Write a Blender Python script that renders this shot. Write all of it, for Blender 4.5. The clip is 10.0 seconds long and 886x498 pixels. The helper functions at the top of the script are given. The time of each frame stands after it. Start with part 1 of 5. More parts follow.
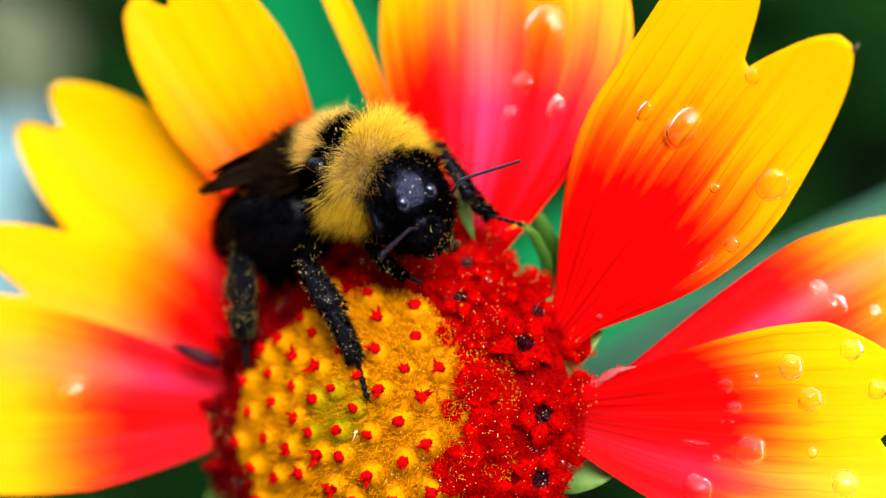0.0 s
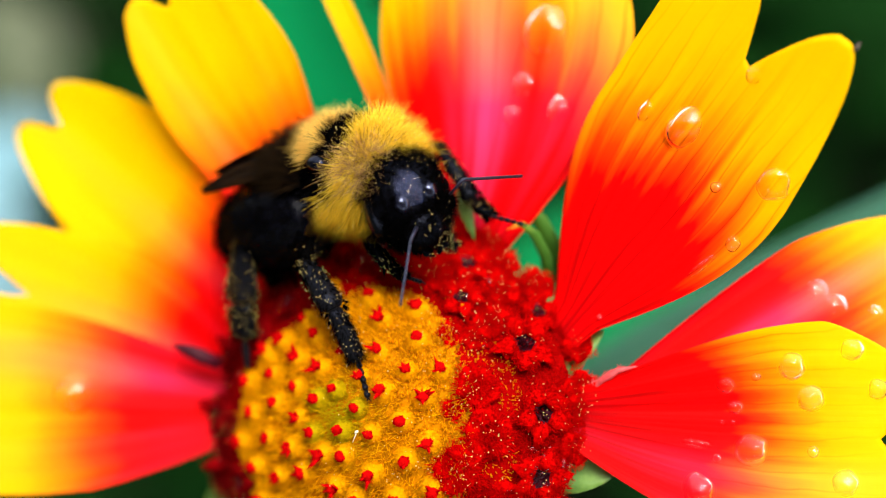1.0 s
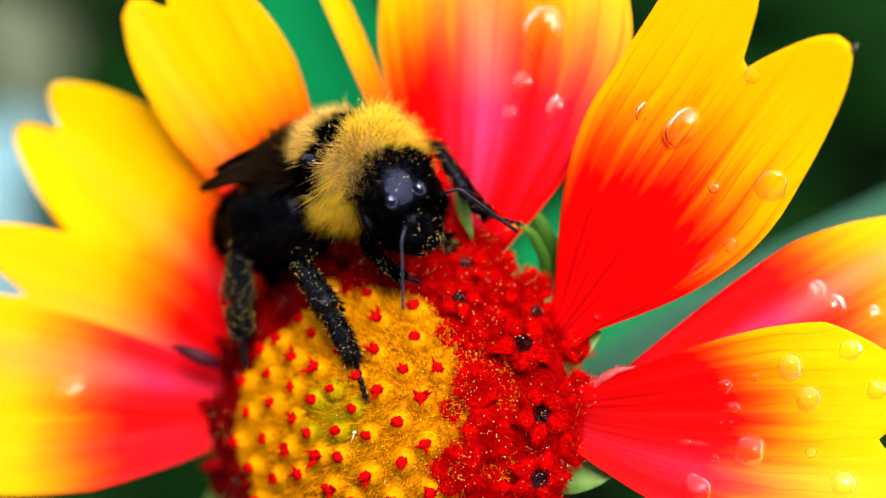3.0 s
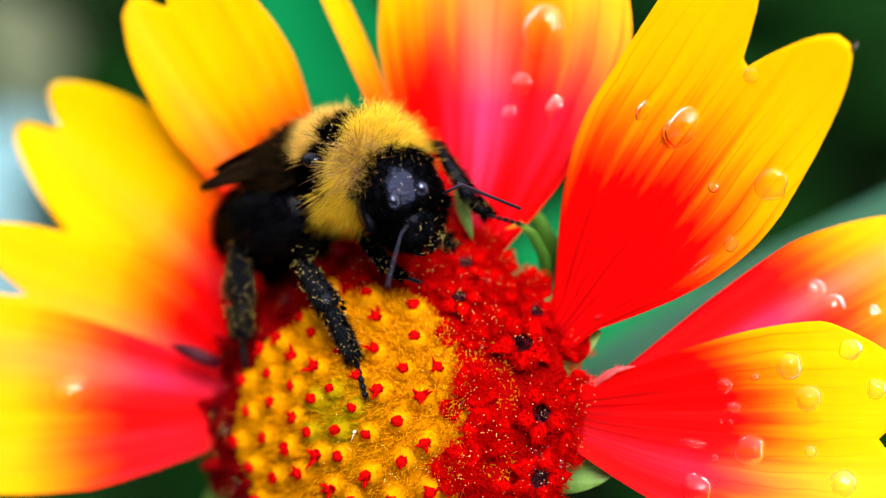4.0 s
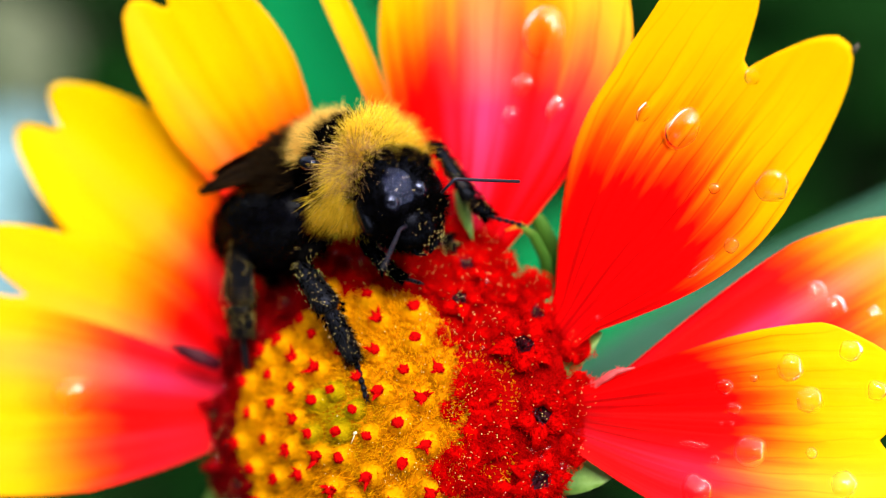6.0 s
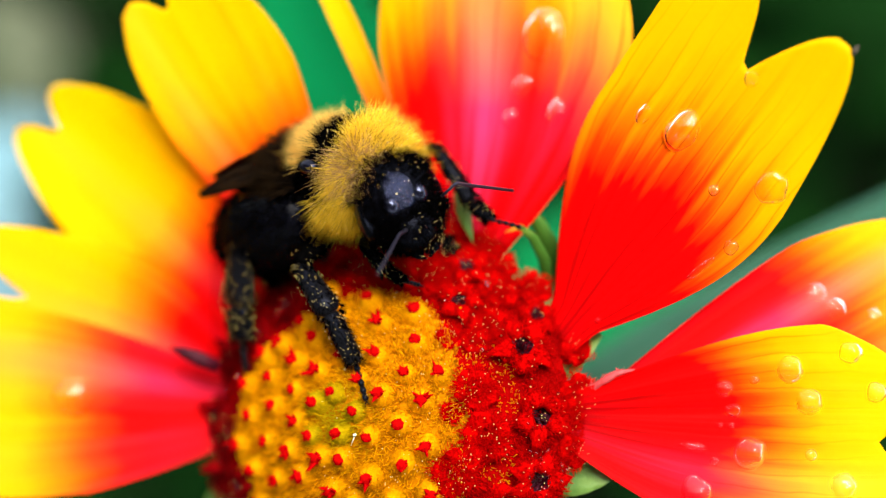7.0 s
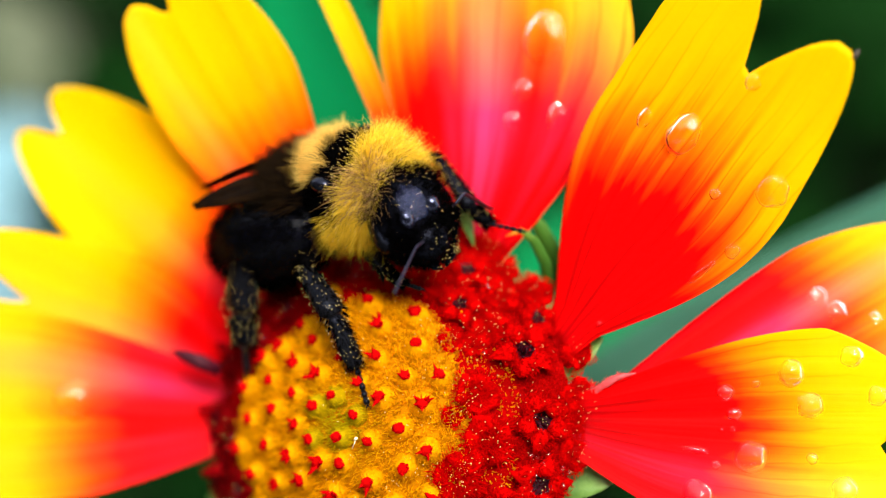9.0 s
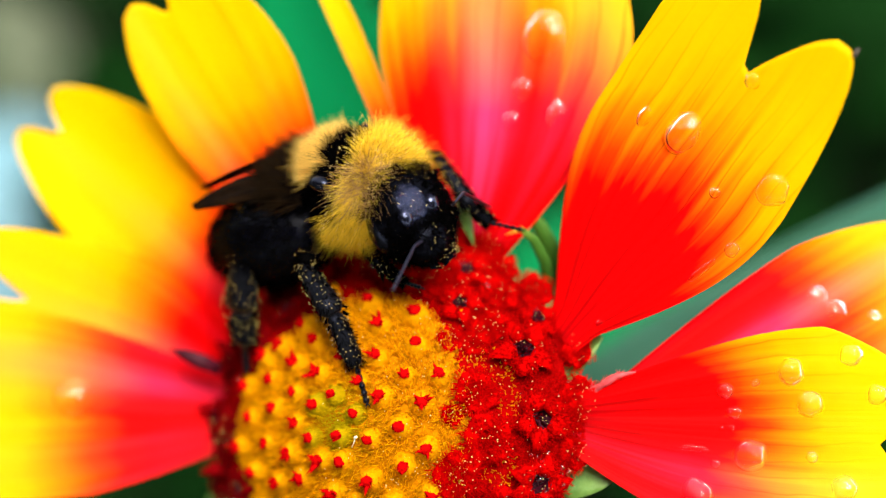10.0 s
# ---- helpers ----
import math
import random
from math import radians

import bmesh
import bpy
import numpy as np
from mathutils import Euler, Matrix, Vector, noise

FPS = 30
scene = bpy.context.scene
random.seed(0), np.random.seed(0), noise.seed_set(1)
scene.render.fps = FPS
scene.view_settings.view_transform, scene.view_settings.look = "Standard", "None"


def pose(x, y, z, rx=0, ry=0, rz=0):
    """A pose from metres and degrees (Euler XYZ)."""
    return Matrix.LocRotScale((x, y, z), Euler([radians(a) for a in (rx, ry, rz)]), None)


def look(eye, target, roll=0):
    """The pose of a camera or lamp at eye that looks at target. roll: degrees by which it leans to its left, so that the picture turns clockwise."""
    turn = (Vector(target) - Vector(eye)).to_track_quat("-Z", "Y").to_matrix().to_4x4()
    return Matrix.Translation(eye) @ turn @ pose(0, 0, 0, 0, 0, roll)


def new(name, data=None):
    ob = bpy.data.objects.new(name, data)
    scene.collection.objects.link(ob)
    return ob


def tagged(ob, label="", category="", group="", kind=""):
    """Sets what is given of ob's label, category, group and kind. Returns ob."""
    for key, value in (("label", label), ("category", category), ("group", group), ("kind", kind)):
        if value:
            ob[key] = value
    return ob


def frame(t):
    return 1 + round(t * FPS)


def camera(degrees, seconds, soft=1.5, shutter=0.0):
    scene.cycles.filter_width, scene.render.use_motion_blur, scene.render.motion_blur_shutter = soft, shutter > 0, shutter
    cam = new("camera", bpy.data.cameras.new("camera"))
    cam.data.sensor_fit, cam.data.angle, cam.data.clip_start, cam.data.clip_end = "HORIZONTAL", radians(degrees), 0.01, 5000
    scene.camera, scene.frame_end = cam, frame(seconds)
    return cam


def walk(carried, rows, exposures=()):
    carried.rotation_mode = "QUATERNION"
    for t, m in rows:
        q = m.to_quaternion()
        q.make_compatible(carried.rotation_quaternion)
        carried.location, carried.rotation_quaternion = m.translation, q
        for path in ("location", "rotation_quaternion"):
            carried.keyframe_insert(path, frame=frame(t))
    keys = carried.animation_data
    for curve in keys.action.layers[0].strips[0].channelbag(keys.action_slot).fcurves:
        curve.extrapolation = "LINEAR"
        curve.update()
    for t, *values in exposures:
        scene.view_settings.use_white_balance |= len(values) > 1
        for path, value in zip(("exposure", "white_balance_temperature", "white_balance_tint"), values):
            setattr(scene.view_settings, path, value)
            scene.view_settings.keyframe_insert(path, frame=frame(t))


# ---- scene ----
# A bumblebee on a rain-wet blanket flower. Lengths in the tables are millimetres, heights are above the soil.
MM = 0.001
EYE = (0.003581, -0.048966, 0.398402)
AIM = (0.003581, 0.006146, 0.310205)

cam = camera(28, 10.0, 1.2)
cam.data.dof.use_dof = True
cam.data.dof.focus_distance = 0.1026
cam.data.dof.aperture_fstop = 12.0
cam.data.dof.aperture_blades = 0
walk(cam, [(0, look(EYE, AIM)), (10, look(EYE, AIM))], exposures=((0, 1.46), (5, 1.5), (10, 1.56)))

# ---- daylight: bright overcast sky with a veiled sun ----
SUN_EL, SUN_AZ = radians(79), radians(105)
world = bpy.data.worlds.new("sky")
scene.world = world
world.use_nodes = True
_n = world.node_tree.nodes
_sky = _n.new("ShaderNodeTexSky")
_sky.sky_type = 'NISHITA'
_sky.sun_disc = False
_sky.sun_elevation, _sky.sun_rotation = SUN_EL, SUN_AZ
_sky.air_density, _sky.dust_density = 1.0, 2.0
_n["Background"].inputs[1].default_value = 0.19
_veil = _n.new("ShaderNodeHueSaturation")
_veil.inputs["Saturation"].default_value = 0.35
world.node_tree.links.new(_sky.outputs[0], _veil.inputs["Color"])
world.node_tree.links.new(_veil.outputs[0], _n["Background"].inputs[0])
sun = new("sun", bpy.data.lights.new("sun", 'SUN'))
sun.data.energy, sun.data.angle, sun.data.color = 2.3, radians(34), (1.0, 0.96, 0.9)
_d = Vector((math.sin(SUN_AZ) * math.cos(SUN_EL), math.cos(SUN_AZ) * math.cos(SUN_EL), math.sin(SUN_EL)))
sun.matrix_world = look(_d * 2.0 + Vector((0, 0, 0.3)), (0, 0, 0.3))


# ---- materials ----
class Nodes:
    """A node material in the making."""

    def __init__(self, name):
        self.mat = bpy.data.materials.new(name)
        self.mat.use_nodes = True
        self.t = self.mat.node_tree
        self.bsdf = self.t.nodes["Principled BSDF"]
        self.out = self.t.nodes["Material Output"]

    def add(self, kind, **inputs):
        n = self.t.nodes.new(kind)
        for k, v in inputs.items():
            n.inputs[k.replace("_", " ")].default_value = v
        return n

    def link(self, a, b):
        self.t.links.new(a, b)

    def math(self, op, a, b=0.0, c=0.0):
        n = self.t.nodes.new("ShaderNodeMath")
        n.operation = op
        for i, v in enumerate((a, b, c)):
            if isinstance(v, (int, float)):
                n.inputs[i].default_value = v
            else:
                self.link(v, n.inputs[i])
        return n.outputs[0]

    def mix(self, f, a, b, blend='MIX'):
        n = self.t.nodes.new("ShaderNodeMix")
        n.data_type, n.blend_type = 'RGBA', blend
        for i, v in ((0, f), (6, a), (7, b)):
            if isinstance(v, (int, float)):
                n.inputs[i].default_value = v
            elif isinstance(v, tuple):
                n.inputs[i].default_value = (*v[:3], 1)
            else:
                self.link(v, n.inputs[i])
        return n.outputs[2]

    def ramp(self, f, stops):
        n = self.t.nodes.new("ShaderNodeValToRGB")
        e = n.color_ramp.elements
        while len(e) < len(stops):
            e.new(0.5)
        for el, (p, c) in zip(e, stops):
            el.position, el.color = p, (*c, 1)
        self.link(f, n.inputs[0])
        return n.outputs[0]

    def noise(self, scale, detail=4.0, rough=0.55, coord="Object", stretch=None, w=None):
        tc = self.t.nodes.new("ShaderNodeTexCoord")
        v = tc.outputs[coord]
        if stretch:
            m = self.t.nodes.new("ShaderNodeVectorMath")
            m.operation = 'MULTIPLY'
            m.inputs[1].default_value = stretch
            self.link(v, m.inputs[0])
            v = m.outputs[0]
        n = self.t.nodes.new("ShaderNodeTexNoise")
        n.noise_dimensions = '4D' if w is not None else '3D'
        n.inputs["Scale"].default_value, n.inputs["Detail"].default_value, n.inputs["Roughness"].default_value = scale, detail, rough
        self.link(v, n.inputs["Vector"])
        if w is not None:
            self.link(w, n.inputs["W"])
        return n.outputs[0]

    def bump(self, height, strength, distance):
        n = self.add("ShaderNodeBump", Strength=strength, Distance=distance)
        self.link(height, n.inputs["Height"])
        self.link(n.outputs[0], self.bsdf.inputs["Normal"])
        return n.outputs[0]

    def set(self, **kw):
        for k, v in kw.items():
            s = self.bsdf.inputs[k.replace("_", " ")]
            if isinstance(v, (int, float)):
                s.default_value = v
            elif isinstance(v, tuple):
                s.default_value = (*v[:3], 1)
            else:
                self.link(v, s)
        return self.mat

    def translucent(self, colour, amount, normal=None):
        """Light that shines through a thin leaf."""
        tr = self.t.nodes.new("ShaderNodeBsdfTranslucent")
        self.link(colour, tr.inputs[0])
        if normal is not None:
            self.link(normal, tr.inputs["Normal"])
        mx = self.add("ShaderNodeMixShader", Fac=amount)
        self.link(self.bsdf.outputs[0], mx.inputs[1])
        self.link(tr.outputs[0], mx.inputs[2])
        self.link(mx.outputs[0], self.out.inputs[0])
        return self.mat


def mottled(name, a, b, scale, rough=0.6, bump=0.0, dist=0.0001, sheen=0.0, coat=0.0, thin=0.0, spec=0.5, islands=0.0):
    """Two colours mixed by a coarse and a fine grain, with fine relief."""
    m = Nodes(name)
    big, fine = m.noise(scale, 3), m.noise(scale * 7, 5)
    f = m.math('ADD', m.math('MULTIPLY', big, 0.65), m.math('MULTIPLY', fine, 0.35))
    if islands:
        geo = m.t.nodes.new("ShaderNodeNewGeometry")
        f = m.math('ADD', f, m.math('MULTIPLY', m.math('SUBTRACT', geo.outputs["Random Per Island"], 0.5), islands))
    col = m.ramp(f, [(0.3, a), (0.7, b)])
    nrm = m.bump(fine, bump, dist) if bump else None
    m.set(Base_Color=col, Roughness=rough, Sheen_Weight=sheen, Coat_Weight=coat)
    m.bsdf.inputs["Specular IOR Level"].default_value = spec
    if thin:
        m.translucent(col, thin, nrm)
    return m.mat


def petal_material():
    m = Nodes("ray_petal")
    uv = m.t.nodes.new("ShaderNodeUVMap")
    uv.uv_map = "along"
    sep = m.t.nodes.new("ShaderNodeSeparateXYZ")
    m.link(uv.outputs[0], sep.inputs[0])
    u, s = sep.outputs[0], sep.outputs[1]
    rnd = m.t.nodes.new("ShaderNodeObjectInfo").outputs["Random"]
    w = m.math('MULTIPLY', rnd, 40.0)

    def uvnoise(scale, stretch, detail=3.0):
        vm = m.t.nodes.new("ShaderNodeVectorMath")
        vm.operation = 'MULTIPLY'
        vm.inputs[1].default_value = stretch
        m.link(uv.outputs[0], vm.inputs[0])
        n = m.t.nodes.new("ShaderNodeTexNoise")
        n.noise_dimensions = '4D'
        n.inputs["Scale"].default_value, n.inputs["Detail"].default_value = scale, detail
        m.link(vm.outputs[0], n.inputs["Vector"])
        m.link(w, n.inputs["W"])
        return n.outputs[0]

    streak = uvnoise(1.0, (17.0, 0.8, 1.0), 4.0)
    blotch = uvnoise(1.0, (2.2, 2.5, 1.0), 2.0)
    tint = m.t.nodes.new("ShaderNodeSeparateColor")
    info = m.t.nodes.new("ShaderNodeObjectInfo")
    m.link(info.outputs["Color"], tint.inputs[0])
    # across: 0 in the middle, 1 at the edges
    mid = m.math('ABSOLUTE', m.math('MULTIPLY_ADD', u, 2.0, -1.0))
    edge = m.math('MULTIPLY', m.math('POWER', mid, 2.2), m.math('SUBTRACT', info.outputs["Alpha"], 0.5))
    f = m.math('ADD', m.math('ADD', s, edge), m.math('MULTIPLY', m.math('SUBTRACT', streak, 0.5), m.math('MULTIPLY', tint.outputs[1], 0.5)))
    f = m.math('ADD', f, m.math('MULTIPLY', m.math('SUBTRACT', blotch, 0.5), 0.16))
    col = m.ramp(f, [(0.0, (0.50, 0.0, 0.002)), (0.16, (0.84, 0.0005, 0.001)), (0.43, (0.90, 0.001, 0.001)), (0.50, (0.92, 0.05, 0.001)),
                     (0.59, (0.94, 0.22, 0.001)), (0.69, (0.95, 0.44, 0.0)), (0.80, (0.95, 0.53, 0.0)), (1.0, (0.95, 0.57, 0.0))])
    # wet sheen painted on some petals: a rosy stripe, and rosy patches where red
    off = m.math('DIVIDE', m.math('SUBTRACT', m.math('ADD', u, m.math('MULTIPLY', m.math('SUBTRACT', blotch, 0.5), 0.12)), tint.outputs[2]), 0.095)
    band = m.math('POWER', 2.718, m.math('MULTIPLY', m.math('MULTIPLY', off, off), -1.0))
    rosy = m.ramp(uvnoise(1.0, (5.0, 1.2, 1.0), 2.0), [(0.50, (0, 0, 0)), (0.68, (0.22, 0.22, 0.22))])
    rosy = m.math('MULTIPLY', m.math('MAXIMUM', band, rosy), tint.outputs[0])
    col = m.mix(m.math('MULTIPLY', rosy, m.ramp(s, [(0.10, (0.4, 0.4, 0.4)), (0.3, (1, 1, 1)), (0.6, (0.85, 0.85, 0.85)), (0.85, (0.3, 0.3, 0.3))])), col,
                m.ramp(s, [(0.35, (0.94, 0.045, 0.16)), (0.6, (0.95, 0.30, 0.09))]))
    # branching veins, darkest where red gives way to yellow
    wob = m.math('MULTIPLY', m.math('SUBTRACT', uvnoise(1.0, (3.0, 3.5, 1.0), 3.0), 0.5), 0.10)
    ph = m.math('FRACT', m.math('MULTIPLY', m.math('ADD', u, wob), 13.0))
    line = m.math('ABSOLUTE', m.math('SUBTRACT', ph, 0.5))
    mask = m.math('SUBTRACT', 1.0, m.math('SMOOTH_MIN', m.math('MULTIPLY', line, 13.0), 1.0, 0.3))
    mask = m.math('MAXIMUM', mask, 0.0)
    zone = m.ramp(s, [(0.10, (1.4, 1.4, 1.4)), (0.35, (1.2, 1.2, 1.2)), (0.52, (1.2, 1.2, 1.2)), (0.68, (0.5, 0.5, 0.5)), (0.85, (0.08, 0.08, 0.08))])
    vein = m.math('MULTIPLY', m.math('MULTIPLY', mask, zone), m.math('MULTIPLY', uvnoise(1.0, (6.0, 3.0, 1.0)), m.math('MULTIPLY_ADD', tint.outputs[1], 1.6, 0.05)))
    col = m.mix(vein, col, m.mix(1.0, col, (0.42, 0.18, 0.2), 'MULTIPLY'))
    # dark rays out of the base
    rays = m.ramp(uvnoise(1.0, (26.0, 0.7, 1.0), 3.0), [(0.45, (0, 0, 0)), (0.62, (0.75, 0.75, 0.75))])
    col = m.mix(m.math('MULTIPLY', rays, m.ramp(s, [(0.15, (1, 1, 1)), (0.42, (0, 0, 0))])), col, (0.26, 0.001, 0.001))
    cells = uvnoise(1.0, (160.0, 240.0, 1.0), 2.0)
    hgt = m.math('ADD', m.math('MULTIPLY', streak, 1.0), m.math('MULTIPLY', cells, 0.12))
    nrm = m.bump(hgt, 0.22, 0.0003)
    m.set(Base_Color=col, Roughness=0.5)
    m.bsdf.inputs["Specular IOR Level"].default_value = 0.03
    return m.translucent(col, 0.40, nrm)


def water_material():
    m = Nodes("water")
    m.bsdf.inputs["IOR"].default_value = 1.333
    return m.set(Base_Color=(1, 1, 1), Roughness=0.0, Transmission_Weight=1.0)


def wing_material():
    m = Nodes("smoky_wing")
    grain = m.noise(900, 3, stretch=(1, 3, 1))
    col = m.ramp(grain, [(0.3, (0.0015, 0.0008, 0.0003)), (0.7, (0.012, 0.005, 0.0012))])
    m.bsdf.inputs["Specular IOR Level"].default_value = 0.03
    m.bump(grain, 0.3, 0.0001)
    return m.set(Base_Color=col, Roughness=0.6)


def hair_material(name, root, tip, rough=0.5, thin=0.3, spec=0.15):
    m = Nodes(name)
    uv = m.t.nodes.new("ShaderNodeUVMap")
    uv.uv_map = "along"
    sep = m.t.nodes.new("ShaderNodeSeparateXYZ")
    m.link(uv.outputs[0], sep.inputs[0])
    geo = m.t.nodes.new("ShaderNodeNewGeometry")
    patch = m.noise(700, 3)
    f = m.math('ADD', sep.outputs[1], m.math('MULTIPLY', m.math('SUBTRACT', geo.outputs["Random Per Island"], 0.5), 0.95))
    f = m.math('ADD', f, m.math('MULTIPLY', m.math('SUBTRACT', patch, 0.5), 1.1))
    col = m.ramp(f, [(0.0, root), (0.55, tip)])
    m.set(Base_Color=col, Roughness=rough)
    m.bsdf.inputs["Specular IOR Level"].default_value = spec
    return m.translucent(col, thin) if thin else m.mat


def bristle_material():
    """Yellow bristles, greener at the heart of the disc."""
    m = Nodes("yellow_bristle")
    uv = m.t.nodes.new("ShaderNodeUVMap")
    uv.uv_map = "along"
    sep = m.t.nodes.new("ShaderNodeSeparateXYZ")
    m.link(uv.outputs[0], sep.inputs[0])
    geo = m.t.nodes.new("ShaderNodeNewGeometry")
    f = m.math('ADD', sep.outputs[1], m.math('MULTIPLY', m.math('SUBTRACT', geo.outputs["Random Per Island"], 0.5), 0.7))
    col = m.ramp(f, [(0.1, (0.60, 0.22, 0.001)), (0.8, (0.97, 0.46, 0.001))])
    tc = m.t.nodes.new("ShaderNodeTexCoord")
    flat = m.t.nodes.new("ShaderNodeVectorMath")
    flat.operation = 'MULTIPLY'
    flat.inputs[1].default_value = (1, 1, 0)
    m.link(tc.outputs["Object"], flat.inputs[0])
    ln = m.t.nodes.new("ShaderNodeVectorMath")
    ln.operation = 'LENGTH'
    m.link(flat.outputs[0], ln.inputs[0])
    heart = m.math('ADD', m.math('MULTIPLY', ln.outputs[1], 190.0), m.math('MULTIPLY', m.noise(350, 3), 0.6))
    green = m.ramp(heart, [(0.35, (0.75, 0.75, 0.75)), (0.95, (0, 0, 0))])
    col = m.mix(green, col, (0.34, 0.35, 0.003))
    m.set(Base_Color=col, Roughness=0.55)
    m.bsdf.inputs["Specular IOR Level"].default_value = 0.0
    return m.translucent(col, 0.42)


def bract_material():
    m = Nodes("bract")
    uv = m.t.nodes.new("ShaderNodeUVMap")
    uv.uv_map = "along"
    sep = m.t.nodes.new("ShaderNodeSeparateXYZ")
    m.link(uv.outputs[0], sep.inputs[0])
    f = m.math('ADD', sep.outputs[1], m.math('MULTIPLY', m.math('SUBTRACT', m.noise(900, 3), 0.5), 0.25))
    col = m.ramp(f, [(0.1, (0.010, 0.04, 0.004)), (0.6, (0.04, 0.11, 0.010)), (0.78, (0.12, 0.17, 0.015)), (0.9, (0.85, 0.30, 0.02))])
    m.bsdf.inputs["Specular IOR Level"].default_value = 0.08
    m.set(Base_Color=col, Roughness=0.5)
    return m.mat


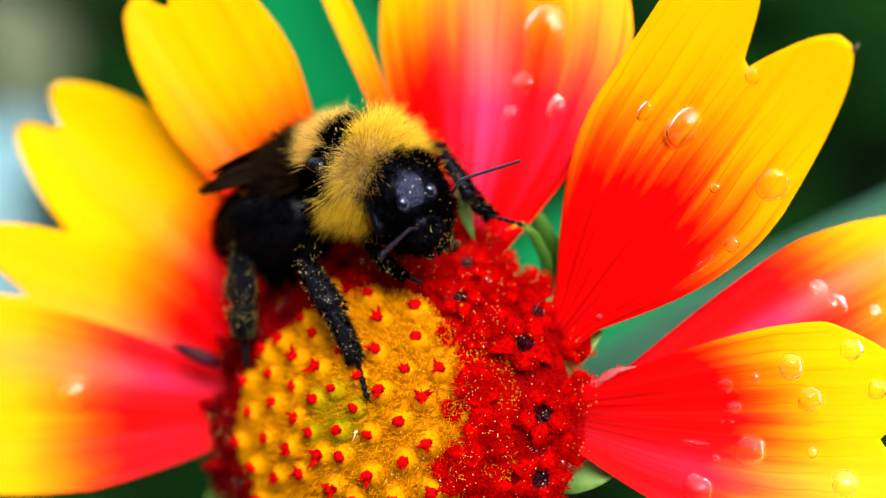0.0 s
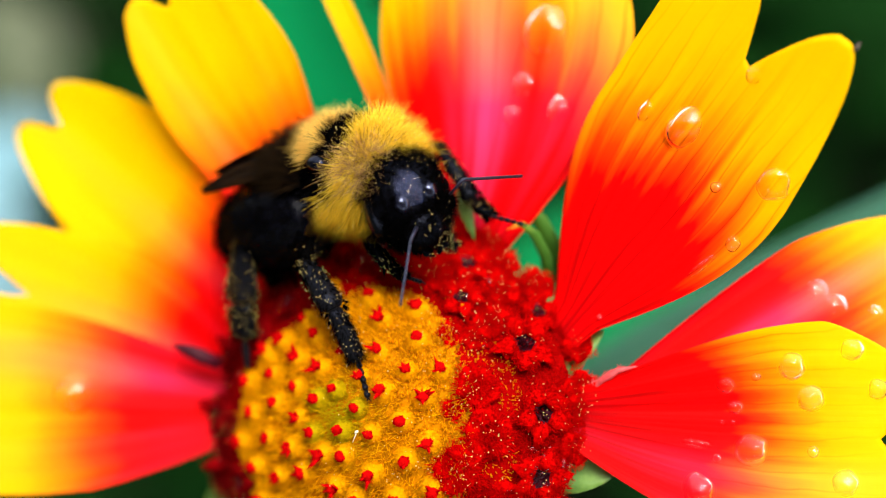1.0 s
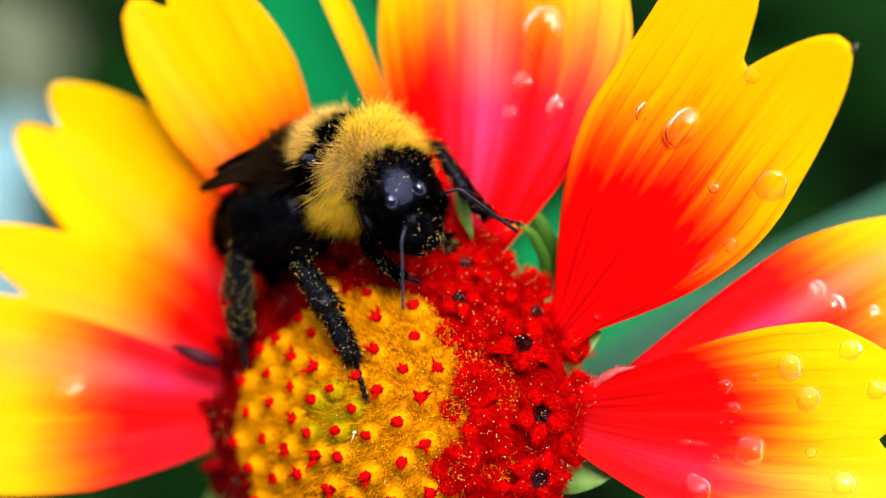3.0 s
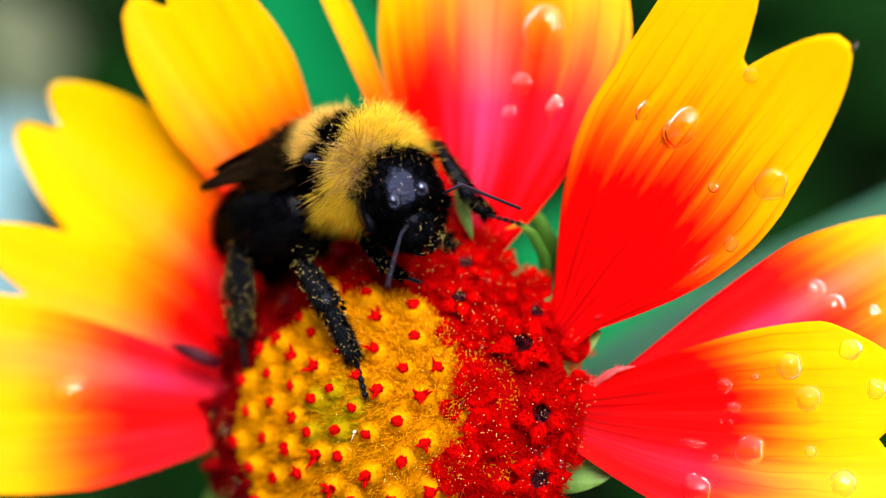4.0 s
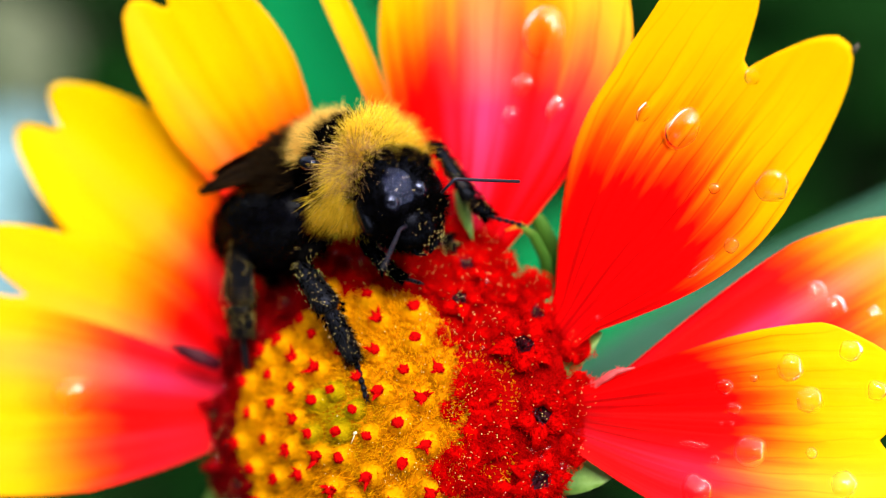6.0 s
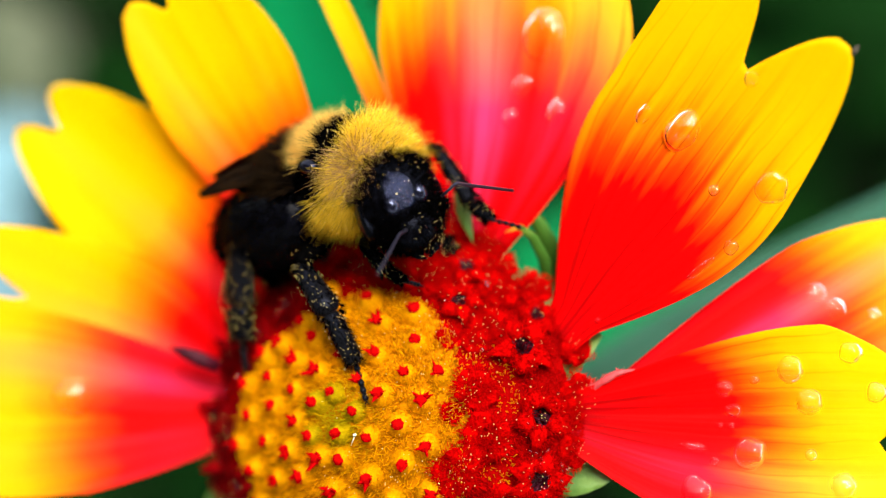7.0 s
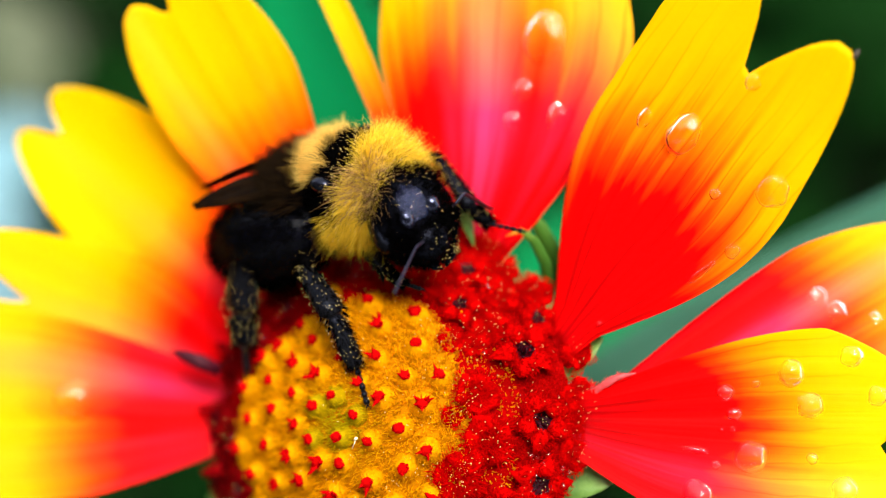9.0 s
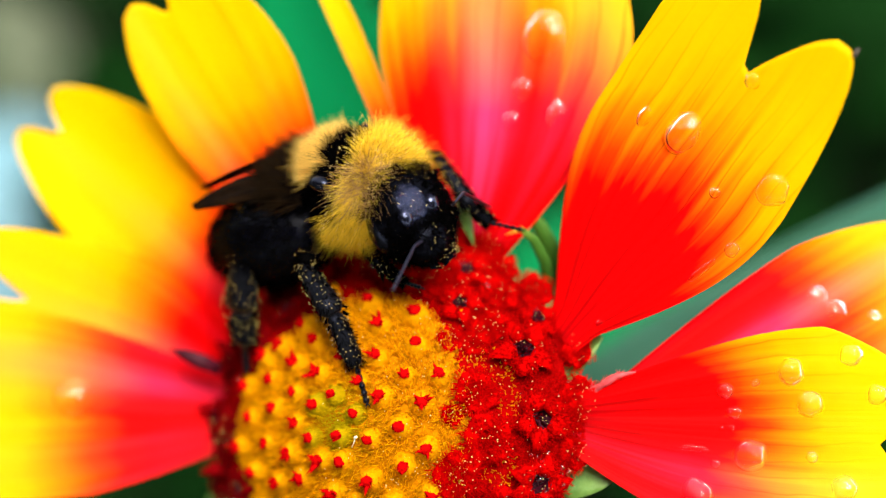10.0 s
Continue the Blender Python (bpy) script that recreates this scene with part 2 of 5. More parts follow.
MAT = {
    "petal": petal_material(),
    "water": water_material(),
    # bed darker than the buds: crevice shade is put into its colour
    "dome": mottled("disc_bed", (0.30, 0.10, 0.001), (0.56, 0.20, 0.001), 420, 0.7, 0.6, 0.0003, spec=0.0),
    "bud": mottled("disc_bud", (0.50, 0.19, 0.001), (0.86, 0.37, 0.001), 700, 0.6, 0.4, 0.0001, thin=0.2, spec=0.0),
    "bud_green": mottled("green_disc_bud", (0.26, 0.20, 0.002), (0.50, 0.30, 0.001), 700, 0.6, 0.4, 0.0001, thin=0.2, spec=0.0),
    "bristle": bristle_material(),
    "redtip": mottled("red_corolla", (0.27, 0.0005, 0.0005), (0.66, 0.001, 0.001), 700, 0.55, 0.5, 0.0001, thin=0.2, spec=0.0),
    "redbed": mottled("red_disc_rim", (0.12, 0.0005, 0.0005), (0.34, 0.001, 0.001), 500, 0.7, 0.6, 0.0003, spec=0.0),
    "tip": mottled("dark_red_tip", (0.24, 0.001, 0.001), (0.62, 0.002, 0.002), 1200, 0.55, 0.5, 0.0001, spec=0.0),
    "anther": mottled("dark_anther", (0.010, 0.001, 0.003), (0.07, 0.003, 0.012), 1500, 0.5, 0.5, 0.0001, spec=0.15),
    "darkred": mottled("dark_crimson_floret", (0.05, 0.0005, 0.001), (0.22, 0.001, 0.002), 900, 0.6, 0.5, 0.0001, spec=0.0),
    "rosy": mottled("withered_rosy_floret", (0.55, 0.02, 0.03), (0.80, 0.16, 0.15), 500, 0.5, 0.5, 0.0001, thin=0.3, spec=0.1),
    "cream": mottled("cream_flake", (0.75, 0.62, 0.30), (0.9, 0.85, 0.6), 900, 0.5, 0.4, 0.0001, thin=0.2),
    "pollen": mottled("pollen", (0.95, 0.62, 0.10), (1.0, 0.84, 0.34), 3000, 0.6, thin=0.2),
    "green": mottled("green_bract", (0.05, 0.16, 0.02), (0.20, 0.34, 0.06), 300, 0.5, 0.4, 0.0002, thin=0.25),
    "bract": bract_material(),
    "brown_hair": hair_material("brown_hair", (0.0015, 0.001, 0.0007), (0.012, 0.006, 0.0018), 0.6, 0.05, 0.02),
    "tawny_hair": hair_material("tawny_hair", (0.02, 0.010, 0.004), (0.52, 0.30, 0.10), 0.5, 0.25, 0.05),
    "bark": mottled("bark", (0.03, 0.02, 0.012), (0.10, 0.07, 0.045), 25, 0.85, 0.6, 0.004),
    "leg": mottled("dusty_black_leg", (0.002, 0.002, 0.003), (0.007, 0.007, 0.008), 1500, 0.3, 0.3, 0.00004, spec=0.08),
    "stem": mottled("hairy_stem", (0.06, 0.14, 0.03), (0.14, 0.24, 0.06), 200, 0.6, 0.4, 0.0003),
    "chitin": mottled("black_chitin", (0.001, 0.001, 0.002), (0.004, 0.004, 0.006), 1500, 0.2, 0.25, 0.00005, spec=0.07),
    "abdomen": mottled("black_abdomen", (0.0008, 0.0008, 0.0014), (0.003, 0.003, 0.006), 1500, 0.16, 0.4, 0.0001, spec=0.09),
    # the face's blue base colour imitates reflected sky
    "face": mottled("blue_sheen_chitin", (0.001, 0.0015, 0.006), (0.006, 0.008, 0.03), 640, 0.25, 0.9, 0.0003, spec=0.85),
    "brow": mottled("glossy_brow", (0.004, 0.004, 0.008), (0.010, 0.010, 0.020), 2600, 0.14, 0.2, 0.00003, spec=1.0),
    "eye": mottled("black_eye", (0.002, 0.002, 0.003), (0.005, 0.005, 0.007), 4000, 0.14, 0.3, 0.00002, spec=0.28),
    "antenna": mottled("antenna_grey", (0.003, 0.003, 0.006), (0.009, 0.009, 0.016), 3000, 0.34, 0.3, 0.00003, spec=0.4),
    "black_hair": hair_material("black_hair", (0.0004, 0.0004, 0.0004), (0.0014, 0.0012, 0.0012), 0.6, 0.0, 0.0),
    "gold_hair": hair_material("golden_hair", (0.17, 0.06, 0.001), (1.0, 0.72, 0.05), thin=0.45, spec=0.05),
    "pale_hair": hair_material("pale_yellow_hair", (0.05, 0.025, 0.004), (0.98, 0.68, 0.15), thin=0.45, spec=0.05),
    "wing": wing_material(),
    "leaf": mottled("garden_leaf", (0.001, 0.17, 0.045), (0.002, 0.26, 0.078), 60, 0.55, 0.3, 0.0005, thin=0.2, spec=0.08),
    "leaf_blue": mottled("bluish_leaf", (0.03, 0.11, 0.07), (0.07, 0.20, 0.13), 60, 0.5, 0.3, 0.0005, thin=0.2, spec=0.1),
    # shade under the plants is put into these near-black leaf and soil colours
    "leaf_shade": mottled("shaded_leaf", (0.001, 0.011, 0.001), (0.004, 0.026, 0.003), 40, 0.7, 0.3, 0.0005, thin=0.15, islands=0.5, spec=0.02),
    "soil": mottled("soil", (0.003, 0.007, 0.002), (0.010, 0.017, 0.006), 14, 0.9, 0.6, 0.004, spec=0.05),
    "stone": mottled("pale_stone", (0.09, 0.20, 0.23), (0.15, 0.27, 0.30), 30, 0.7, 0.4, 0.002),
    "drystone": mottled("dry_stone", (0.06, 0.075, 0.036), (0.10, 0.115, 0.058), 30, 0.8, 0.4, 0.002),
}

for _k in ("face", "brow", "eye", "antenna", "chitin", "leg"):  # blue sky sheen tinted into the highlights of black chitin
    MAT[_k].node_tree.nodes["Principled BSDF"].inputs["Specular Tint"].default_value = (0.62, 0.68, 1.0, 1)


# ---- mesh helpers (millimetres in, metres out) ----
def mesh_of(name, verts, faces, mats, slots=None, uv=None, smooth=True, scale=MM):
    me = bpy.data.meshes.new(name)
    me.from_pydata([(v[0] * scale, v[1] * scale, v[2] * scale) for v in verts], [], faces)
    for m in (mats if isinstance(mats, (list, tuple)) else [mats]):
        me.materials.append(m)
    if slots is not None:
        me.polygons.foreach_set("material_index", slots)
    if smooth:
        me.polygons.foreach_set("use_smooth", [True] * len(me.polygons))
    if uv is not None:
        lay = me.uv_layers.new(name="along")
        idx = np.empty(len(me.loops), dtype=np.int32)
        me.loops.foreach_get("vertex_index", idx)
        lay.data.foreach_set("uv", np.asarray(uv, dtype=np.float32)[idx].ravel())
    me.update()
    return me


def part(name, me, parent, label="", m=None):
    """One mesh under a thing or a part of it."""
    ob = new(name, me)
    ob.parent = parent
    if m is not None:
        ob.matrix_basis = m
    return tagged(ob, label)


class Soup:
    """Collects vertices and faces of one mesh."""

    def __init__(self):
        self.v, self.f, self.s, self.uv = [], [], [], []

    def add(self, verts, faces, slot=0, uv=None):
        n = len(self.v)
        self.v.extend(tuple(p) for p in verts)
        self.f.extend(tuple(i + n for i in f) for f in faces)
        self.s.extend([slot] * len(faces))
        self.uv.extend(uv if uv is not None else [(0.0, 0.0)] * len(verts))

    def mesh(self, name, mats, smooth=True, scale=MM):
        return mesh_of(name, self.v, self.f, mats, self.s, self.uv, smooth, scale)


def basis(n, hint=(0, 0, 1)):
    n = Vector(n).normalized()
    h = Vector(hint)
    if abs(n.dot(h)) > 0.95:
        h = Vector((1, 0, 0))
    x = h.cross(n).normalized()
    return x, n.cross(x), n


def tube(soup, pts, radii, sides=8, slot=0, flat=1.0, side=(0, 0, 1)):
    """A round or flattened limb along a line of points, closed at both ends."""
    pts = [Vector(p) for p in pts]
    verts, faces = [], []
    for i, p in enumerate(pts):
        d = pts[min(i + 1, len(pts) - 1)] - pts[max(i - 1, 0)]
        x, y, _ = basis(d, side)
        for k in range(sides):
            a = 2 * math.pi * k / sides
            verts.append(p + x * (math.cos(a) * radii[i]) + y * (math.sin(a) * radii[i] * flat))
    for i in range(len(pts) - 1):
        for k in range(sides):
            a, b = i * sides + k, i * sides + (k + 1) % sides
            faces.append((a, b, b + sides, a + sides))
    faces.append(tuple(range(sides))[::-1])
    faces.append(tuple(range((len(pts) - 1) * sides, len(pts) * sides)))
    uv = [(0.5, i / max(1, len(pts) - 1)) for i in range(len(pts)) for _ in range(sides)]
    soup.add(verts, faces, slot, uv)


def spike(soup, p, d, length, width, bend=None, slot=0, segs=2):
    """A hair: a thin three-sided spike that may bend."""
    p, d = Vector(p), Vector(d).normalized()
    x, y, _ = basis(d, (0.3, 0.5, 0.8))
    verts, uv = [], []
    bend = Vector(bend) if bend is not None else Vector((0, 0, 0))
    for i in range(segs):
        f = i / segs
        c = p + d * (length * f) + bend * (length * f * f)
        w = width * 0.5 * (1 - 0.55 * f)
        for k in range(3):
            a = 2.0944 * k
            verts.append(c + x * (math.cos(a) * w) + y * (math.sin(a) * w))
            uv.append((0.5, f))
    verts.append(p + d * length + bend * length)
    uv.append((0.5, 1.0))
    faces = []
    for i in range(segs - 1):
        for k in range(3):
            a, b = i * 3 + k, i * 3 + (k + 1) % 3
            faces.append((a, b, b + 3, a + 3))
    o = (segs - 1) * 3
    faces += [(o, o + 1, segs * 3), (o + 1, o + 2, segs * 3), (o + 2, o, segs * 3)]
    soup.add(verts, faces, slot, uv)


def ball(soup, c, r, axes=None, seg=16, rings=10, slot=0, shape=None):
    """An ellipsoid; r is a radius or three, axes turn it, shape(unit vector) swells or pinches it."""
    r = (r, r, r) if isinstance(r, (int, float)) else r
    rot = axes if axes is not None else Matrix.Identity(3)
    verts, faces = [], []
    for i in range(rings + 1):
        th = math.pi * i / rings
        for k in range(seg):
            ph = 2 * math.pi * k / seg
            n = Vector((math.cos(th), math.sin(th) * math.cos(ph), math.sin(th) * math.sin(ph)))
            g = shape(n) if shape else 1.0
            verts.append(Vector(c) + rot @ Vector((n.x * r[0] * g, n.y * r[1] * g, n.z * r[2] * g)))
    for i in range(rings):
        for k in range(seg):
            a, b = i * seg + k, i * seg + (k + 1) % seg
            q = (a, b, b + seg, a + seg)
            faces.append(q)
    soup.add(verts, faces, slot)


def grain(soup, c, r, slot=0):
    """A pollen grain: an octahedron."""
    c = Vector(c)
    v = [c + Vector(o) * r for o in ((1, 0, 0), (0, 1, 0), (-1, 0, 0), (0, -1, 0), (0, 0, 1), (0, 0, -1))]
    soup.add(v, [(0, 1, 4), (1, 2, 4), (2, 3, 4), (3, 0, 4), (1, 0, 5), (2, 1, 5), (3, 2, 5), (0, 3, 5)], slot)


# ---- ground and planting behind the flower ----
def ground_sheet():
    nx = 40
    verts, faces = [], []
    for j in range(nx + 1):
        for i in range(nx + 1):
            x, y = ((i / nx * 2 - 1), (j / nx * 2 - 1))
            x, y = x * abs(x) ** 2 * 60, y * abs(y) ** 2 * 60
            verts.append((x, y, 0.012 * noise.noise((x * 6, y * 6, 1.3)) - 0.012))
    for j in range(nx):
        for i in range(nx):
            a = j * (nx + 1) + i
            faces.append((a, a + 1, a + nx + 2, a + nx + 1))
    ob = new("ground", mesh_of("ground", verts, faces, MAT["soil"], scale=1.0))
    return tagged(ob, "garden soil between low plants, its colour darkened for shade", "ground", kind="structure")


def blade(soup, base, tip, width, droop=0.0, fold=0.25, twist=0.0, n=10, thick=0.25, up=(0, 0, 1)):
    """A lance-shaped leaf with a midrib fold, from base to tip (millimetres)."""
    base, tip = Vector(base), Vector(tip)
    d = tip - base
    length = d.length
    lat = d.cross(Vector(up)).normalized()
    nrm = lat.cross(d).normalized()
    lat = Matrix.Rotation(twist, 3, d) @ lat
    nrm = Matrix.Rotation(twist, 3, d) @ nrm
    verts, faces, uv = [], [], []
    us = (-1, -0.5, 0, 0.5, 1)
    for layer in (0, 1):
        for i in range(n + 1):
            f = i / n
            w = width * 0.5 * (math.sin(math.pi * min(1, 0.06 + 0.94 * f) ** 0.8) ** 0.8 + 0.03)
            c = base + d * f - nrm * (droop * length * (f * f - f * 0.4))
            for u in us:
                wav = 0.05 * width * math.sin(7 * f + 2.5 * u)
                verts.append(c + lat * (u * w) + nrm * (abs(u) * w * fold + wav * abs(u) - layer * thick))
                uv.append((u * 0.5 + 0.5, f))
    m = len(us)
    o = (n + 1) * m
    for i in range(n):
        for k in range(m - 1):
            a = i * m + k
            faces.append((a, a + 1, a + m + 1, a + m))
            faces.append((a + o + m, a + o + m + 1, a + o + 1, a + o))
        for k in (0, m - 1):
            a = i * m + k
            q = (a, a + m, a + m + o, a + o)
            faces.append(q if k == 0 else q[::-1])
    soup.add(verts, faces, 0, uv)


def garden_plant(x, y, leaves, material, label):
    """A stalk with broad lance leaves; leaves: base x, y, z, tip x, y, z, width (mm)."""
    root = tagged(new("garden_plant"), label, "plant", group="plants behind the flower")
    root.location = (x * MM, y * MM, -0.004)
    b = leaves[0]
    s = Soup()
    line = [Vector((0, 0, 0)).lerp(Vector((b[0] - x, b[1] - y, b[2])), i / 10) + Vector((2.0 * math.sin(i * 0.63), 1.5 * math.sin(i * 0.94), 0)) * (1 - i / 10) for i in range(11)]
    tube(s, line, [2.4 - 0.12 * i for i in range(11)], 8)
    part("stalk", s.mesh("stalk", MAT["stem"]), root)
    for bx, by, bz, tx, ty, tz, w in leaves:
        s = Soup()
        blade(s, (bx - x, by - y, bz), (tx - x, ty - y, tz), w, droop=0.12, n=18, up=(0, -0.53, 0.85))
        part("leaf", s.mesh("leaf", material), root)
    return root


def ground_cover():
    rng = random.Random(5)
    s = Soup()
    for _ in range(3600):
        x, y = rng.uniform(-420, 420), rng.uniform(-150, 620)
        if x < -70 and 110 < y < 310 and rng.random() < 0.75:
            continue
        z = rng.uniform(0, 70) * (0.4 + 0.6 * abs(noise.noise((x * 0.01, y * 0.01, 0))))
        a, l = rng.uniform(0, 6.28), rng.uniform(22, 55)
        blade(s, (x, y, z - 3), (x + math.cos(a) * l, y + math.sin(a) * l, z + rng.uniform(-2, 26)), l * 0.36, 0.2, n=4)
    ob = new("ground_cover", s.mesh("ground_cover", MAT["leaf_shade"]))
    return tagged(ob, "low leafy ground cover on the soil, its green darkened for shade", "ground cover", kind="stuff")


def unit(rng):
    while True:
        v = Vector((rng.uniform(-1, 1), rng.uniform(-1, 1), rng.uniform(-1, 1)))
        if 0.05 < v.length < 1:
            return v.normalized()


def shrub(x, y, high, wide, seed, label, category="shrub"):
    """An added bush or low tree out of view, blocking sky light: a forked trunk and a ragged crown of many leaves round
    a twiggy core (metres).
    """
    rng = random.Random(seed)
    root = tagged(new("shrub" if category == "shrub" else "tree"), label, category, group="greenery round the flower bed")
    root.location = (x, y, -0.02)
    s = Soup()
    crown = []
    for k in range(6):
        a = k * 1.05 + rng.uniform(-0.3, 0.3)
        p = Vector((math.cos(a) * wide * 0.5, math.sin(a) * wide * 0.5, high * rng.uniform(0.45, 0.8)))
        crown.append((p, wide * rng.uniform(0.42, 0.58)))
        tube(s, [(0, 0, 0), Vector((0, 0, high * 0.25)) + p * 0.08, p * 0.6 + Vector((0, 0, 0.05)), p], [0.035, 0.028, 0.016, 0.006], 7)
    crown.append((Vector((0, 0, high * 0.85)), wide * 0.55))
    part("trunk", s.mesh("trunk", MAT["bark"], scale=1.0), root)
    s = Soup()
    for c, r in crown:
        ball(s, c, (r * 0.8, r * 0.8, r * 0.7), None, 14, 10, shape=lambda n: 1 + 0.35 * noise.noise(n * 2.3 + c))
        for _ in range(330):
            v = unit(rng)
            p = c + Vector((v.x * r, v.y * r, v.z * r * 0.9)) * rng.uniform(0.75, 1.12)
            d = (v + Vector((rng.gauss(0, 0.6), rng.gauss(0, 0.6), rng.gauss(-0.2, 0.6)))).normalized()
            blade(s, p, p + d * rng.uniform(0.06, 0.12), 0.05, 0.2, n=3, thick=0.0008)
    tagged(part("crown", s.mesh("crown", MAT["leaf_shade"], scale=1.0), root), kind="stuff")
    return root


def stone(name, x, y, r, flat, material, label, seed):
    s = Soup()
    ball(s, (0, 0, 0), (r, r * 0.8, r * flat), None, 28, 18,
         shape=lambda n: 1 + 0.13 * noise.noise(n * 1.6 + Vector((seed, 0, 0))) + 0.03 * noise.noise(n * 6))
    ob = new(name, s.mesh(name, material))
    ob.matrix_basis = pose(x * MM, y * MM, r * flat * 0.55 * MM, 0, 0, seed * 40)
    return tagged(ob, label, "stone")


# ---- the flower ----
# azimuth and yaw of the petal, rise at the base and its change to the tip (degrees), length, half width (mm), cup, roll, sideways bend (degrees),
# lopsidedness, radius of its base (mm), how far the yellow comes down, lobes of the tip (place across, reach), where it is widest, height of its base, how rosy,
# depth of the notches, roundness of the shoulders
# how streaky, place of the rosy stripe across (0 to 1), how far the yellow runs down the edges
LOOKS = [(0.62, 0.5, 0.17), (0.25, 0.62, 0.06), (0.5, 0.3, 0.2), (0.3, 0.5, 0.1), (0.6, 0.47, 0.18), (0.3, 0.75, -0.04), (0.25, 0.5, -0.03),
         (0.25, 0.5, 0.02), (0.3, 0.25, 0.02), (0.1, 0.5, 0.0), (0.3, 0.5, 0.1), (0.3, 0.5, 0.1), (0.3, 0.5, 0.1)]
PETALS = [
    (29.74, 22.53, 0.64, 18.66, 26.42, 6.58, -0.14, 11.23, -3.22, 0.09, 13.96, 0.115, ((-0.614, 0.86), (1.089, 1.04)), 0.42, -0.5, 0.0, 0.1, 0.28),
    (2.08, 23.45, -18.31, -12.76, 24.98, 4.6, 0.14, 5.22, 14.88, 0.02, 12.9, -0.17, ((-0.6, 0.95), (0.0, 1.0), (0.664, 0.951)), 0.72, -1.5, 0.7, 0.09, 0.14),
    (3.42, -9.77, -21.08, 2.43, 20.29, 6.78, 0.12, 2.62, 11.53, 0.01, 12.42, -0.02, ((-0.528, 0.972), (0.51, 0.982)), 0.74, -0.5, 0.25, 0.11, 0.09),
    (-26.0, -6.0, -24.0, -10.0, 22.0, 4.2, 0.1, 0.0, 0.0, 0.0, 11.0, 0.02, ((-0.6, 0.94), (0.0, 1.0), (0.6, 0.97)), 0.66, -2.2, 0.0, 0.16, 0.15),
    (68.6, 15.53, -1.98, 16.0, 24.5, 8.35, -0.01, 13.11, 9.13, -0.19, 11.46, -0.02, ((-0.603, 0.96), (0.0, 1.0), (0.613, 0.954)), 0.66, -1.0, 1.0, 0.16, 0.15),
    (119.62, -5.38, 20.78, 5.29, 22.73, 5.38, 0.09, 5.62, 5.15, -0.1, 10.98, 0.17, ((-0.452, 0.946), (0.445, 0.915)), 0.8, -0.5, 0.25, 0.13, 0.17),
    (147.33, -6.19, 18.63, -12.72, 21.09, 5.67, 0.15, 1.35, 1.04, -0.14, 10.81, 0.18, ((-0.485, 1.065), (0.256, 1.069)), 0.5, -1.0, 0.2, 0.25, 0.1),
    (167.96, -7.77, 27.49, 6.33, 21.27, 6.08, 0.08, 2.75, -3.99, 0.09, 11.18, 0.19, ((-0.446, 0.934), (0.57, 1.038)), 0.48, -1.0, 0.4, 0.3, 0.14),
    (177.77, 7.76, 31.0, 10.47, 24.17, 6.74, 0.06, 0.48, -6.08, -0.06, 10.26, 0.1, ((-0.716, 0.964), (0.0, 1.0), (0.556, 0.975)), 0.8, -0.6, 0.6, 0.24, 0.16),
    (80.95, 25.83, 6.75, 14.95, 23.19, 0.81, 0.3, 19.02, 9.53, -0.05, 11.0, 0.1, ((0.054, 1.01),), 0.72, -1.2, 0.0, 0.13, 0.14),
    (228.0, 4.0, 14.0, -10.0, 22.0, 5.8, 0.1, 0.0, 0.0, 0.0, 11.0, 0.05, ((-0.6, 0.95), (0.0, 1.0), (0.6, 0.96)), 0.66, -1.0, 0.1, 0.16, 0.15),
    (268.0, -3.0, 4.0, -10.0, 22.0, 5.8, 0.1, 0.0, 0.0, 0.0, 11.0, 0.05, ((-0.6, 0.95), (0.0, 1.0), (0.6, 0.96)), 0.66, -0.5, 0.1, 0.16, 0.15),
    (308.0, 3.0, -4.0, -8.0, 22.0, 5.8, 0.1, 0.0, 0.0, 0.0, 11.0, 0.05, ((-0.6, 0.95), (0.0, 1.0), (0.6, 0.96)), 0.66, -1.0, 0.1, 0.16, 0.15),
]


def petal_frame(p, u, s):
    """Point and normal of a petal at u across (-1 to 1) and s along (0 to 1), in the flower's space."""
    az, yaw, el0, el1, length, width, cup, roll, bend, lop, rb = p[:11]
    a = radians(az)
    c = Vector((rb * math.cos(a), rb * math.sin(a), p[14]))
    n = 12
    for i in range(n):
        q = (i + 0.5) / n * s
        e, b = radians(el0 + el1 * q), radians(az + yaw + bend * q)
        c += Vector((math.cos(e) * math.cos(b), math.cos(e) * math.sin(b), math.sin(e))) * (length * s / n)
    e, b = radians(el0 + el1 * s), radians(az + yaw + bend * s)
    d, lat, up = Vector((math.cos(b), math.sin(b), 0)), Vector((-math.sin(b), math.cos(b), 0)), Vector((0, 0, 1))
    nrm = up * math.cos(e) - d * math.sin(e)
    r = radians(roll) * max(0.0, min(1.0, s * 1.5))
    lat, nrm = lat * math.cos(r) + nrm * math.sin(r), nrm * math.cos(r) - lat * math.sin(r)
    w = width * (0.27 + 0.73 * math.sin(math.pi / 2 * max(0.0, min(1.0, s / p[13])))) * (1 - 0.10 * max(0.0, (s - 0.72) / 0.28) ** 2)
    w *= max(0.35, 1 + 4 * min(0.0, s)) * (1 + lop * u)
    t = max(0.0, s)
    ridge = (0.03 * math.cos(u * 10.5) + 0.02 * math.cos(u * 23 + az)) * min(1.0, t * 3) * min(1.0, (1.15 - t) * 2.5)
    wave = 0.28 * noise.noise((az * 0.37 + u * 0.9, t * 2.2, 0.5)) * t
    return c + lat * (u * w) + nrm * (cup * w * (u * u - 0.33) + ridge + wave), nrm


